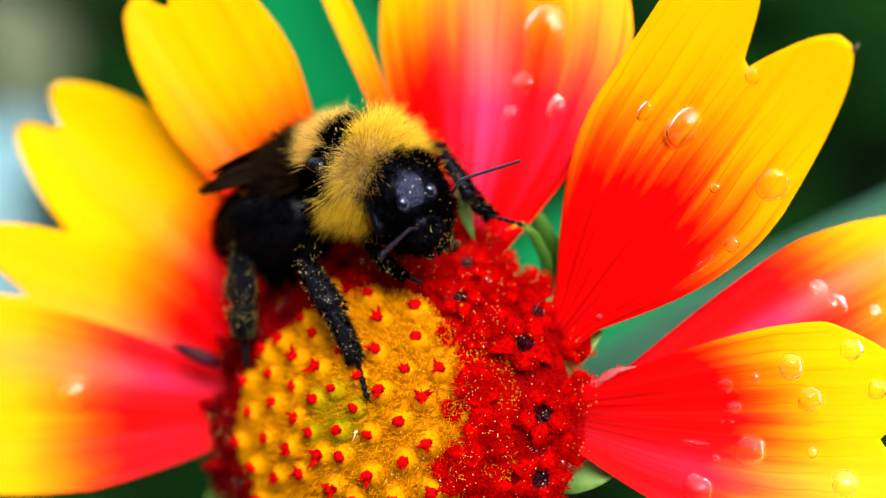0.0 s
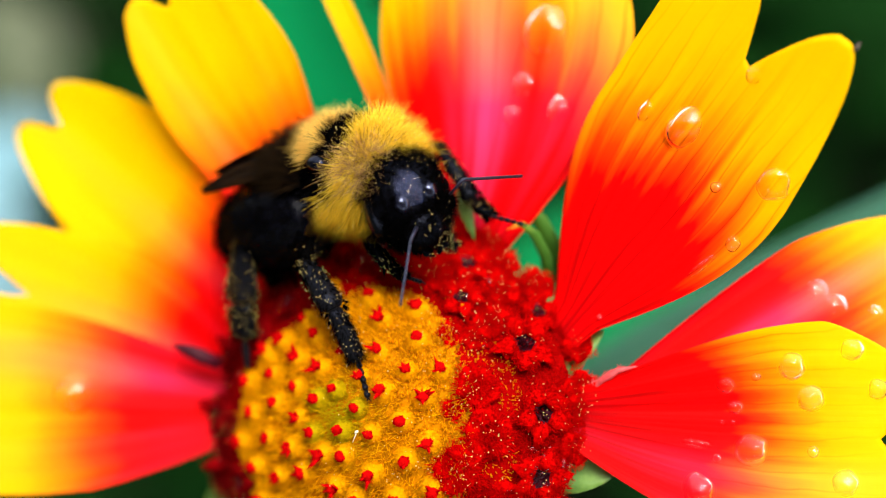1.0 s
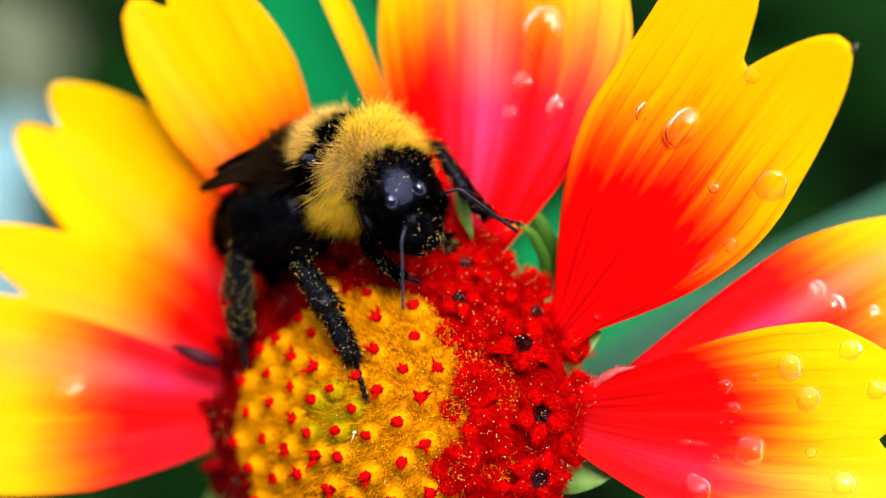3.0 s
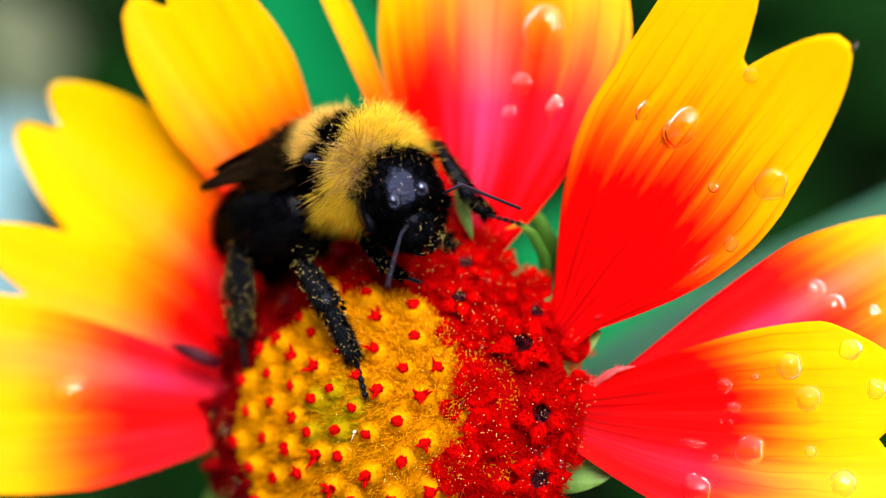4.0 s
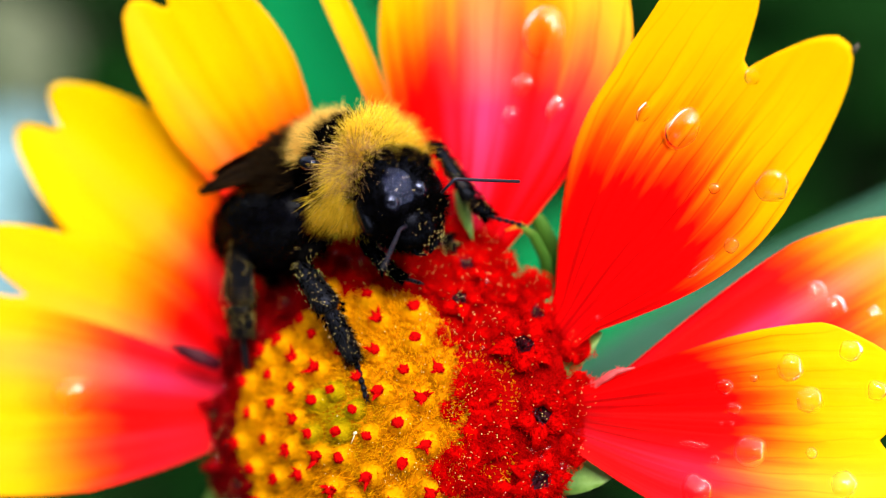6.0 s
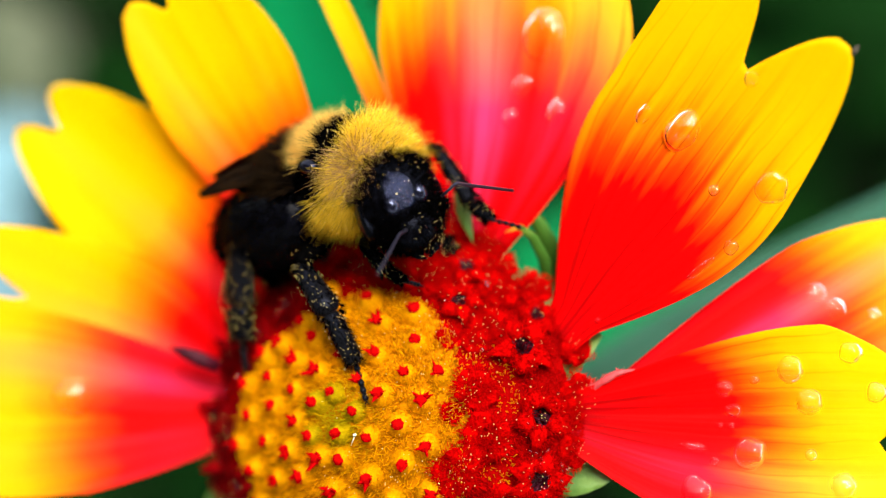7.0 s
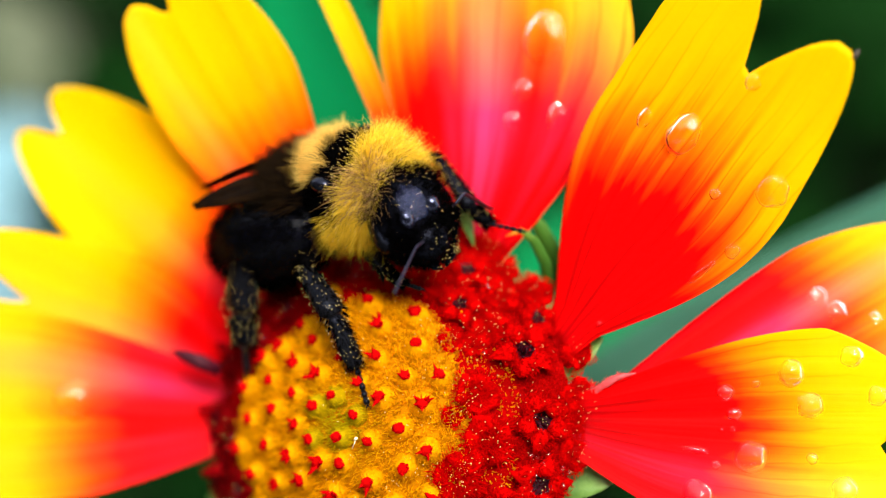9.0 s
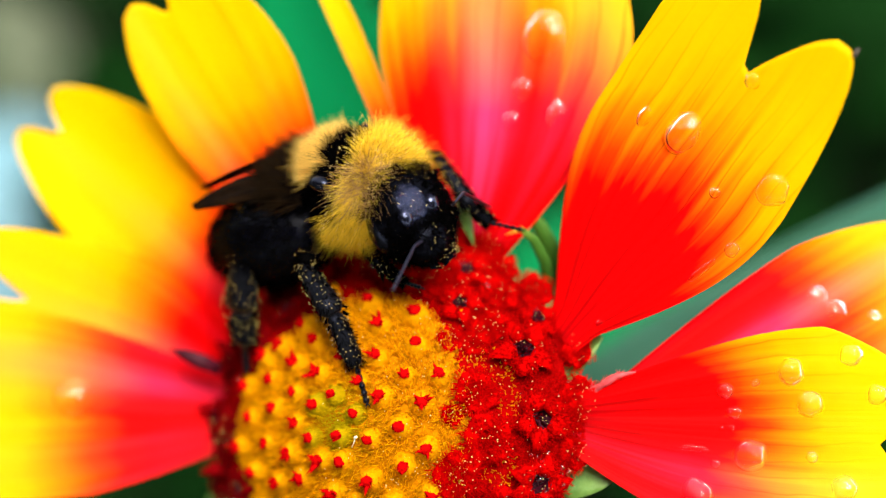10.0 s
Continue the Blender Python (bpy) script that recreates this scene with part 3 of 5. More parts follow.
def reach(p, u):
    """How far along the petal its edge lies at u: rounded lobes with notches between."""
    lobes = p[12]
    h = 0.5 if len(lobes) == 2 else (0.34 if len(lobes) == 3 else 1.0)
    deep = p[16]
    best = 0.0
    for c, t in lobes:
        best = max(best, t - deep * (abs(u - c) / h) ** 2.0)
    best -= p[17] * max(0.0, (abs(u) - 0.35) / 0.65) ** 3.2
    best -= 0.09 * (1 - math.sqrt(max(0.0, 1 - u * u)))
    return 0.4 + 0.05 * math.log(1 + math.exp(min(20.0, (best - 0.4) / 0.05))) + 0.006 * noise.noise((u * 9, p[0], 2.0))


def petal(p, looks, parent):
    nu, nv = 44, 48
    start = -max(0.0, p[10] - 10.6) / p[4]
    verts, uv, faces = [], [], []
    for layer in (0, 1):
        for j in range(nv + 1):
            for i in range(nu + 1):
                u = math.sin((i / nu - 0.5) * math.pi)
                s = start + j / nv * (reach(p, u) - start)
                q, n = petal_frame(p, u, s)
                edge = 1 - max(abs(u), j / nv) ** 8
                verts.append(q - n * (layer * (0.03 + 0.17 * edge)))
                uv.append((u * 0.5 + 0.5, s + p[11]))
    m = nu + 1
    o = m * (nv + 1)
    for j in range(nv):
        for i in range(nu):
            a = j * m + i
            faces.append((a, a + 1, a + m + 1, a + m))
            faces.append((a + o + m, a + o + m + 1, a + o + 1, a + o))
    rim = [i for i in range(m)] + [j * m + nu for j in range(1, nv + 1)] + [nv * m + i for i in range(nu - 1, -1, -1)] + [j * m for j in range(nv - 1, 0, -1)]
    for a, b in zip(rim, rim[1:] + rim[:1]):
        faces.append((b, a, a + o, b + o))
    ob = part("petal", mesh_of("petal", verts, faces, MAT["petal"], uv=uv), parent)
    ob.color = (p[15], looks[0], looks[1], 0.5 + looks[2])
    return ob


def dome(r):
    return 6.0 * (1 - min(1.0, r / 12.0) ** 2)


def dome_normal(x, y):
    return Vector((x * 12.0 / 144.0, y * 12.0 / 144.0, 1)).normalized()


def rim(a):
    """Where the yellow of the disc gives way to red, by direction."""
    return 8.6 - 1.3 * max(0.0, math.cos(a - 0.15)) ** 2 - 1.7 * max(0.0, math.cos(a - 2.15)) ** 3


def disc_bed(parent):
    verts, faces = [], []
    nr, na = 40, 72
    for i in range(nr + 1):
        r = 12.2 * i / nr
        for k in range(na):
            a = 2 * math.pi * k / na
            verts.append((r * math.cos(a), r * math.sin(a), dome(r) - 0.25))
    for i in range(nr):
        for k in range(na):
            a, b = i * na + k, i * na + (k + 1) % na
            faces.append((a, a + na, b + na, b))
    o = len(verts)
    for r, z in ((11.0, -1.6), (6.0, -3.4), (1.5, -4.5)):
        for k in range(na):
            a = 2 * math.pi * k / na
            verts.append((r * math.cos(a), r * math.sin(a), z))
    for i, st in enumerate((nr * na, o, o + na)):
        nx = o + i * na
        for k in range(na):
            faces.append((st + k, nx + k, nx + (k + 1) % na, st + (k + 1) % na))
    faces.append(tuple(range(o + 2 * na, o + 3 * na)))
    slots = [2 if f[0] // na >= nr else (1 if 12.2 * (f[0] // na) / nr > rim(2 * math.pi * (f[0] % na) / na) - 0.2 else 0) for f in faces]
    return part("disc", mesh_of("disc", verts, faces, [MAT["dome"], MAT["redbed"], MAT["green"]], slots), parent, "domed yellow flower disc")


def bud_mesh(rng, wild, skin="bud"):
    """A closed disc floret: a plump yellow bud with a toothed red tip."""
    s = Soup()
    tube(s, [(0, 0, -0.5), (0, 0, 0.1), (0, 0, 0.4), (0.03, 0, 0.66), (0.05, 0.02, 0.82)], [0.85, 0.82, 0.66, 0.45, 0.28], 10, 0)
    for k in range(6):
        a = k * 1.05 + rng.uniform(-0.6, 0.6)
        c = Vector((math.cos(a) * 0.16, math.sin(a) * 0.16, 0.74))
        d = Vector((math.cos(a) * rng.uniform(0.3, 1.0), math.sin(a) * rng.uniform(0.3, 1.0), rng.uniform(0.5, 1.1))).normalized()
        l = rng.uniform(0.15, 0.6) * wild
        tube(s, [c, c + d * l * 0.5, c + d * l * 1.15 + Vector((0, 0, 0.06))], [0.17, 0.11, 0.012], 5, 1)
    ball(s, (0.05, 0.02, 0.82), (0.30, 0.38, 0.26), None, 10, 6, 1, shape=lambda v: 1 + 0.35 * noise.noise(v * 2.1 + Vector((wild * 9, 0, 0))))
    for _ in range(44):
        a, b = rng.uniform(0, 6.28), rng.uniform(0.2, 1.2)
        d = Vector((math.cos(a), math.sin(a), b))
        spike(s, Vector((math.cos(a) * 0.22, math.sin(a) * 0.22, rng.uniform(0.65, 0.95))), d, rng.uniform(0.15, 0.45) * wild, 0.035, None, 1)
    for _ in range(90):
        a, z = rng.uniform(0, 6.28), rng.uniform(0.0, 0.6)
        r = 0.82 - 0.5 * z
        spike(s, Vector((math.cos(a) * r, math.sin(a) * r, z)), Vector((math.cos(a) * 0.7 + rng.gauss(0, 0.3), math.sin(a) * 0.7 + rng.gauss(0, 0.3), 1)), rng.uniform(0.15, 0.4), 0.05)
    return s.mesh("floret", [MAT[skin], MAT["tip"]])


def open_mesh(rng, pit, skin="redtip"):
    """An open disc floret: a furry red mouth, with a dark pit and ragged anthers or still closed over."""
    s = Soup()
    wild = rng.uniform(0, 9)
    low = 1.0 if pit else 0.62
    ring = [(0.75, -1.2), (0.95, 0.1), (1.15, 0.55), (1.0, 0.85), (0.52, 0.74), (0.34, 0.3), (0.08, 0.1)]
    verts, faces, n = [], [], 14
    for i, (r, z) in enumerate(ring):
        for k in range(n):
            a = 2 * math.pi * k / n
            g = r * (1 + (0.2 if pit else 0.1) * math.cos(5 * a) * (1 if 0 < i < 4 else 0)) * (1 + (0.15 if pit else 0.35) * noise.noise((math.cos(a), math.sin(a) + wild, i * 0.7 + rng.random() * 0.2)))
            verts.append((g * math.cos(a), g * math.sin(a), z * (low if z > 0 else 1) + 0.12 * math.cos(5 * a + 0.6) * (i > 1)))
    for i in range(len(ring) - 1):
        for k in range(n):
            a, b = i * n + k, i * n + (k + 1) % n
            faces.append((a, b, b + n, a + n))
    s.add(verts[:5 * n], faces[:4 * n], 0)
    s.add(verts[4 * n:], [tuple(i - 4 * n for i in f) for f in faces[4 * n:]], 1 if pit else 0)
    for k in range(5 if pit else 0):
        a = 1.2566 * k + rng.uniform(-0.3, 0.3)
        d, l = Vector((math.cos(a), math.sin(a), 0)), rng.uniform(0.8, 1.15)
        z = Vector((0, 0, low))
        tube(s, [d * 0.4 + z * 0.66, d * 0.75 * l + z * 0.84, d * 1.15 * l + z * 0.74, d * 1.55 * l + z * rng.uniform(0.3, 0.6)], [0.3, 0.44, 0.26, 0.03], 10, 0, 0.2, (0, 0, 1))
    for _ in range(520 if pit else 760):
        a, f = rng.uniform(0, 6.28), rng.random()
        r = (0.5 if pit else 0.05) + (0.75 if pit else 1.15) * f ** 0.7
        d = Vector((math.cos(a), math.sin(a), 0))
        c = d * r * (1 + 0.14 * math.cos(5 * a)) + Vector((0, 0, (0.86 - 0.5 * max(0, r - 0.85)) * low))
        spike(s, c, Vector((rng.gauss(0, 0.55), rng.gauss(0, 0.55), low)) + d * (r - 0.35) * (1.3 if pit else 2.6), rng.uniform(0.14, 0.42), rng.uniform(0.03, 0.065), None, 0)
    if pit:
        lean = Vector((rng.uniform(-0.35, 0.35), rng.uniform(-0.35, 0.35), 1))
        for k in range(16):
            a, r = rng.uniform(0, 6.28), rng.uniform(0, 0.3)
            spike(s, (math.cos(a) * r, math.sin(a) * r, 0.3), lean + Vector((math.cos(a), math.sin(a), 0)) * rng.uniform(0, 0.5), rng.uniform(0.6, 1.15), rng.uniform(0.1, 0.2), None, 1)
    for _ in range(16):
        a, r = rng.uniform(0, 6.28), rng.uniform(0.1, 1.25)
        grain(s, Vector((math.cos(a) * r, math.sin(a) * r, rng.uniform(0.9, 1.2))), rng.uniform(0.018, 0.034), 2)
    return s.mesh("open_floret", [MAT[skin], MAT["anther"], MAT["pollen"]])


# places of the closed florets on the disc, of the open ones (with size and kind), and of bare chaff between them (mm)
BUDS = [(-3.6, 5.7), (-2.4, 4.7), (-6.2, 3.7), (-5.0, 4.4), (-3.5, 3.4), (-1.7, 2.8), (-5.3, 2.4), (-3.2, 1.7), (-0.5, 1.6), (1.0, 2.4), (-0.3, 3.8), (1.8, 3.9),
        (1.5, 5.8), (3.9, 4.7), (0.5, 7.1), (3.4, 6.5), (3.6, 2.9), (5.4, 3.0), (2.4, 1.6), (4.7, 1.4), (-4.7, 0.7), (-6.8, 0.1), (-1.6, 1.0), (1.0, 0.6),
        (-2.9, -0.1), (-1.8, -0.9), (0.1, -0.7), (3.6, -0.0), (1.9, -0.8), (-5.2, -1.3), (-7.9, -1.6), (5.1, -1.2), (-3.3, -1.8), (-1.1, -2.1), (0.3, -2.1), (-6.4, -3.0),
        (3.9, -2.2), (-4.4, -3.5), (-2.5, -3.2), (1.9, -3.1), (-0.4, -3.9), (-7.5, 1.9), (3.2, -4.3), (0.8, -4.5), (-6.0, -4.9), (5.2, -3.8)]
OPEN = [(5.65, 7.18, 1.0, 0), (5.43, 9.24, 0.95, 1), (9.27, 4.66, 1.3, 2), (9.6, 6.6, 0.9, 3), (10.49, 0.81, 1.25, 0), (10.45, -2.79, 1.25, 1),
        (7.31, 2.17, 1.15, 4), (8.1, -0.5, 1.3, 5), (6.63, -2.52, 1.25, 6), (6.3, 0.8, 0.6, 4), (7.3, -1.6, 0.8, 4), (6.9, 5.0, 0.7, 5), (5.6, 5.2, 0.7, 6), (12.2, 2.4, 1.0, 5), (12.1, -1.0, 0.9, 6),
        (9.08, 8.48, 0.95, 4), (6.87, 9.64, 1.0, 5), (7.5, 6.0, 1.0, 6), (4.0, 8.6, 1.0, 4), (1.8, 8.8, 1.0, 5), (-0.4, 8.9, 1.0, 6), (8.8, -4.3, 1.05, 4), (11.8, 5.0, 0.9, 5)]
GAPS = [(8.5, 3.0), (7.4, 4.0), (9.2, 1.9), (8.7, -2.2)]


def on_dome(x, y, spin, lift=0.0, size=1.0):
    n = dome_normal(x, y)
    ax, ay, az = basis(n, (0, 1, 0))
    m = Matrix((ax, ay, az)).transposed().to_4x4()
    return Matrix.Translation(Vector((x, y, dome(math.hypot(x, y)) - 0.25 + lift)) * MM) @ m @ Matrix.Rotation(spin, 4, 'Z') @ Matrix.Diagonal((size, size, size, 1))


def flower():
    root = tagged(new("blanket_flower"), "red and yellow blanket flower wet with rain, on a hairy stem", "flower")
    for p, looks in zip(PETALS, LOOKS):
        petal(p, looks, root)
    tip, nrm = petal_frame(PETALS[0], -0.609, 0.827)
    back, _n = petal_frame(PETALS[0], -0.609, 0.792)
    s = Soup()
    tube(s, [tip - nrm * 0.08, tip + (tip - back) * 0.35, tip + (tip - back) * 0.6 - nrm * 0.1], [0.16, 0.13, 0.04], 8)
    part("petal_tip", s.mesh("petal_tip", MAT["bark"]), root, "dry brown tip of a petal")
    disc = disc_bed(root)
    rng = random.Random(11)
    greens = [bud_mesh(rng, 0.6 + 0.12 * k, "bud_green") for k in range(3)]
    buds, opens = [bud_mesh(rng, 0.6 + 0.12 * k) for k in range(7)], [open_mesh(rng, k < 4) for k in range(7)] + [open_mesh(rng, k == 0, "darkred") for k in range(2)]
    spots = []

    def bud(x, y):
        spots.append((x, y))
        part("floret", greens[len(spots) % 3] if math.hypot(x + 0.4, y - 0.2) < 2.4 else buds[len(spots) % 7], disc, m=on_dome(x, y, rng.uniform(0, 6), -0.1, 0.88 + 0.02 * math.hypot(x, y) + rng.uniform(-0.1, 0.1)))

    def opened(x, y, size, kind):
        spots.append((x, y))
        part("open_floret", opens[kind], disc, {0: "open red floret with dark anthers", 1: "furry red floret still closed", 2: "furry dark crimson floret"}[(kind > 3) + (kind > 6)],
             on_dome(x, y, rng.uniform(0, 6), -0.15 - 0.6 * max(0.0, math.hypot(x, y) - 11.5), size))

    for x, y in BUDS:
        bud(x, y)
    for x, y, size, kind in OPEN:
        opened(x, y, size, kind)
    clear = lambda x, y, d: all(math.hypot(x - p[0], y - p[1]) > d for p in spots + GAPS)
    for n in range(70):
        r, a = 0.985 * math.sqrt(n + 0.4), n * 2.39996 + 0.6
        x, y = r * math.cos(a), r * math.sin(a)
        if clear(x, y, 1.5):
            bud(x, y)
    for count, r0, off in ((20, 8.9, 0.1), (22, 10.7, 0.25), (26, 12.3, 0.1)):
        for k in range(count):
            a = off + 2 * math.pi * (k + rng.uniform(-0.2, 0.2)) / count
            r = r0 + rng.uniform(-0.4, 0.4)
            x, y = r * math.cos(a), r * math.sin(a)
            if clear(x, y, 1.35):
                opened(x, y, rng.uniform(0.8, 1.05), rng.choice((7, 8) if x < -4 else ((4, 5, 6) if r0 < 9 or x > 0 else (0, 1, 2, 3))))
    fuzz = Soup()
    for _ in range(15000):
        r, a = 9.8 * math.sqrt(rng.random()), rng.uniform(0, 6.28)
        x, y = r * math.cos(a), r * math.sin(a)
        if r > rim(a) + 0.3 + 0.5 * noise.noise((x * 1.3, y * 1.3, 2.0)) and (min(math.hypot(x - g[0], y - g[1]) for g in GAPS) > 1.0 or rng.random() < 0.5):
            continue
        n = dome_normal(x, y)
        c = Vector((x, y, dome(r) - 0.3))
        d = n + Vector((rng.gauss(0, 0.28), rng.gauss(0, 0.28), rng.gauss(0, 0.2)))
        spike(fuzz, c, d, rng.uniform(0.4, 0.9) * (1.0 if r < rim(a) else 0.5), rng.uniform(0.045, 0.09), Vector((rng.gauss(0, 0.15), rng.gauss(0, 0.15), 0)))
    tagged(part("bristles", fuzz.mesh("bristles", MAT["bristle"]), disc, "yellow bristles between the florets"), kind="stuff")
    down = Soup()
    for _ in range(20000):
        r, a = math.sqrt(rng.uniform(6.6 ** 2, 12.6 ** 2)), rng.uniform(0, 6.28)
        x, y = r * math.cos(a), r * math.sin(a)
        n = dome_normal(x, y)
        if (x < -5 and rng.random() < 0.6) or r < rim(a) + 0.5 * noise.noise((x, y, 1.0)) or min(math.hypot(x - g[0], y - g[1]) for g in GAPS) < 0.9:
            continue
        lump = 0.5 + 0.5 * noise.noise((x * 0.9, y * 0.9, 4.0))
        # the down turns from red to dark crimson towards the left rim
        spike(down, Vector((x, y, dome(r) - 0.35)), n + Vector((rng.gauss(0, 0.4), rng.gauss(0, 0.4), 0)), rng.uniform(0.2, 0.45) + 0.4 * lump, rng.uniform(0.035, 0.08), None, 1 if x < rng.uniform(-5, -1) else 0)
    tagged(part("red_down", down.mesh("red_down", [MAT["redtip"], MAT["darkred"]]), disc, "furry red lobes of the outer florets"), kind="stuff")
    dust = Soup()
    for _ in range(800):
        r, a = 11.5 * math.sqrt(rng.random()), rng.uniform(0, 6.28)
        x, y = r * math.cos(a), r * math.sin(a)
        if x < rng.uniform(-3, 6):
            continue
        grain(dust, Vector((x, y, dome(r) + rng.uniform(0.3, 1.0))), rng.uniform(0.022, 0.046))
    tagged(part("pollen", dust.mesh("pollen", MAT["pollen"]), disc, "loose pollen grains"), kind="stuff")
    wilt = Soup()
    tube(wilt, [(-13.7, 4.2, 3.5), (-12.7, 3.9, 3.5), (-11.6, 3.5, 3.2), (-10.7, 3.1, 2.4)], [0.08, 0.38, 0.5, 0.4], 9, 0, 0.7)
    for _ in range(40):
        k = rng.random()
        spike(wilt, Vector((-12.8, 3.9, 3.5)).lerp(Vector((-10.9, 3.2, 2.7)), k), (rng.gauss(0, 1), rng.gauss(0, 1), rng.gauss(0.4, 1)), rng.uniform(0.4, 0.7), 0.1)
    part("withered_floret", wilt.mesh("withered_floret", MAT["anther"]), disc, "withered dark purple floret")
    # five ragged dark crimson florets along the left rim
    for k in range(5):
        a = radians(158 + k * 19)
        s = Soup()
        c = Vector((11.4 * math.cos(a), 11.4 * math.sin(a), dome(11.4) + 0.5))
        d = Vector((math.cos(a), math.sin(a), 0.5))
        tube(s, [c - d * 0.3, c + d * 0.5, c + d * 1.1 + unit(rng) * 0.2], [0.55, 0.42, 0.12], 8, 0, 0.75)
        for _ in range(50):
            spike(s, c + d * rng.uniform(0, 0.9), unit(rng) + d * 0.5, rng.uniform(0.3, 0.7), 0.1)
        part("withered_floret", s.mesh("withered_floret", MAT["darkred"]), disc, "ragged dark crimson floret")
    s = Soup()
    pts = [Vector((12.63, 2.26, -1.0)), Vector((13.65, 3.04, -0.72)), Vector((14.7, 3.7, -0.8)), Vector((15.6, 3.95, -1.1))]
    line = [pts[0].lerp(pts[1], f) for f in (0, 0.5)] + [pts[1].lerp(pts[2], f) for f in (0, 0.5)] + [pts[2], pts[3]]
    tube(s, [c + unit(rng) * 0.12 for c in line], [0.16, 0.24, 0.17, 0.24, 0.18, 0.04], 9, 0, 0.6)
    for _ in range(60):
        spike(s, line[rng.randrange(5)] + unit(rng) * 0.12, unit(rng) + Vector((0.6, 0.3, 0.3)), rng.uniform(0.2, 0.6), 0.09)
    part("withered_floret", s.mesh("withered_floret", MAT["rosy"]), disc, "withered rosy floret")
    s = Soup()
    tube(s, [(5.95, 6.6, 2.8), (6.25, 6.75, 3.0), (6.6, 6.9, 2.85)], [0.2, 0.36, 0.1], 8, 0, 0.5)
    part("floret_lobe", s.mesh("floret_lobe", MAT["bud"]), disc, "orange lobe of an opening floret")
    s = Soup()
    tube(s, [(1.35, -0.85, 6.55), (1.5, -0.8, 6.75), (1.68, -0.72, 6.8)], [0.03, 0.10, 0.07], 7, 0, 0.5)
    tube(s, [(1.3, -0.9, 6.3), (1.15, -1.15, 6.2), (1.0, -1.4, 6.1)], [0.035, 0.03, 0.015], 6)
    part("flake", s.mesh("flake", MAT["cream"]), disc, "cream anther flake caught on the florets")
    dew = Soup()
    for _ in range(90):
        r, a = rng.uniform(8.6, 12.0), rng.uniform(0, 6.28)
        ball(dew, (r * math.cos(a), r * math.sin(a), dome(r) + rng.uniform(0.7, 1.1)), rng.uniform(0.05, 0.15), None, 10, 8)
    for _ in range(26):
        x, y = rng.gauss(11.2, 0.7), rng.gauss(-2.0, 0.8)
        ball(dew, (x, y, dome(math.hypot(x, y)) + rng.uniform(0.75, 1.1)), rng.uniform(0.08, 0.17), None, 10, 8)
    tagged(part("dew", dew.mesh("dew", MAT["water"]), disc, "tiny beads of water on the florets"), kind="stuff")
    for line, wide in (([(9.4, 8.2, -2.6), (9.5, 8.76, -2.41), (9.47, 10.41, -1.64), (9.15, 11.64, -0.45), (8.44, 12.21, -0.05), (7.53, 11.85, 0.12)], 0.42),
                       ([(9.6, 9.0, -3.6), (9.7, 10.1, -3.45), (9.41, 11.4, -2.61), (8.93, 12.69, -1.78), (8.4, 13.41, -1.44), (7.61, 13.67, -1.26)], 0.62)):
        s = Soup()
        tube(s, line, [wide * f for f in (0.9, 1.0, 0.95, 0.75, 0.42, 0.06)], 10, 0, 0.55)
        part("bract", s.mesh("bract", MAT["bract"]), root, "slender curled green bract with an orange tip")
    s = Soup()
    tube(s, [(4.34, 14.41, -0.08), (4.77, 13.31, 0.25), (5.24, 12.32, 0.58), (5.68, 11.2, 0.68)], [0.5, 0.55, 0.36, 0.04], 10, 0, 0.5)
    part("bract", s.mesh("bract", MAT["green"]), root, "pointed green bract")
    for az, rise, l, w in ((24, -10, 5, 2), (100, -12, 5, 2), (135, -12, 5, 2), (170, -12, 5, 2), (205, -12, 6, 2), (240, -12, 6, 2),
                           (280, -12, 6, 2), (320, -12, 6, 2), (350, -14, 5, 2)):
        a, e = radians(az), radians(rise)
        s = Soup()
        b = Vector((9.6 * math.cos(a), 9.6 * math.sin(a), -1.2))
        blade(s, b, b + Vector((math.cos(a) * math.cos(e), math.sin(a) * math.cos(e), math.sin(e))) * l, w * 1.7, -0.12, 0.3, n=8, thick=0.15)
        part("bract", s.mesh("bract", MAT["green"]), root, "pointed green bract")
    return root


def flower_stem(root):
    """The stem bends from the flower's back down into the soil."""
    inv = FLOWER.inverted()
    foot = inv @ Vector((0.060, 0.075, -0.006))
    back = Vector((0, 0, -4.2)) * MM
    s = Soup()
    pts = []
    for i in range(25):
        f = i / 24
        c1, c2 = back + Vector((0, 0, -0.07)), foot + (inv.to_3x3() @ Vector((0, 0, 0.16)))
        pts.append((back * (1 - f) ** 3 + c1 * 3 * f * (1 - f) ** 2 + c2 * 3 * f * f * (1 - f) + foot * f ** 3) / MM)
    tube(s, pts, [1.5 + 0.5 * i / 24 for i in range(25)], 10)
    rng = random.Random(3)
    for _ in range(900):
        i = rng.randrange(24)
        c = Vector(pts[i]).lerp(Vector(pts[i + 1]), rng.random())
        d = Vector((rng.gauss(0, 1), rng.gauss(0, 1), rng.gauss(0, 1)))
        spike(s, c, d, rng.uniform(2.2, 3.4), 0.08)
    part("stem", s.mesh("stem", MAT["stem"]), root, "hairy green stem")


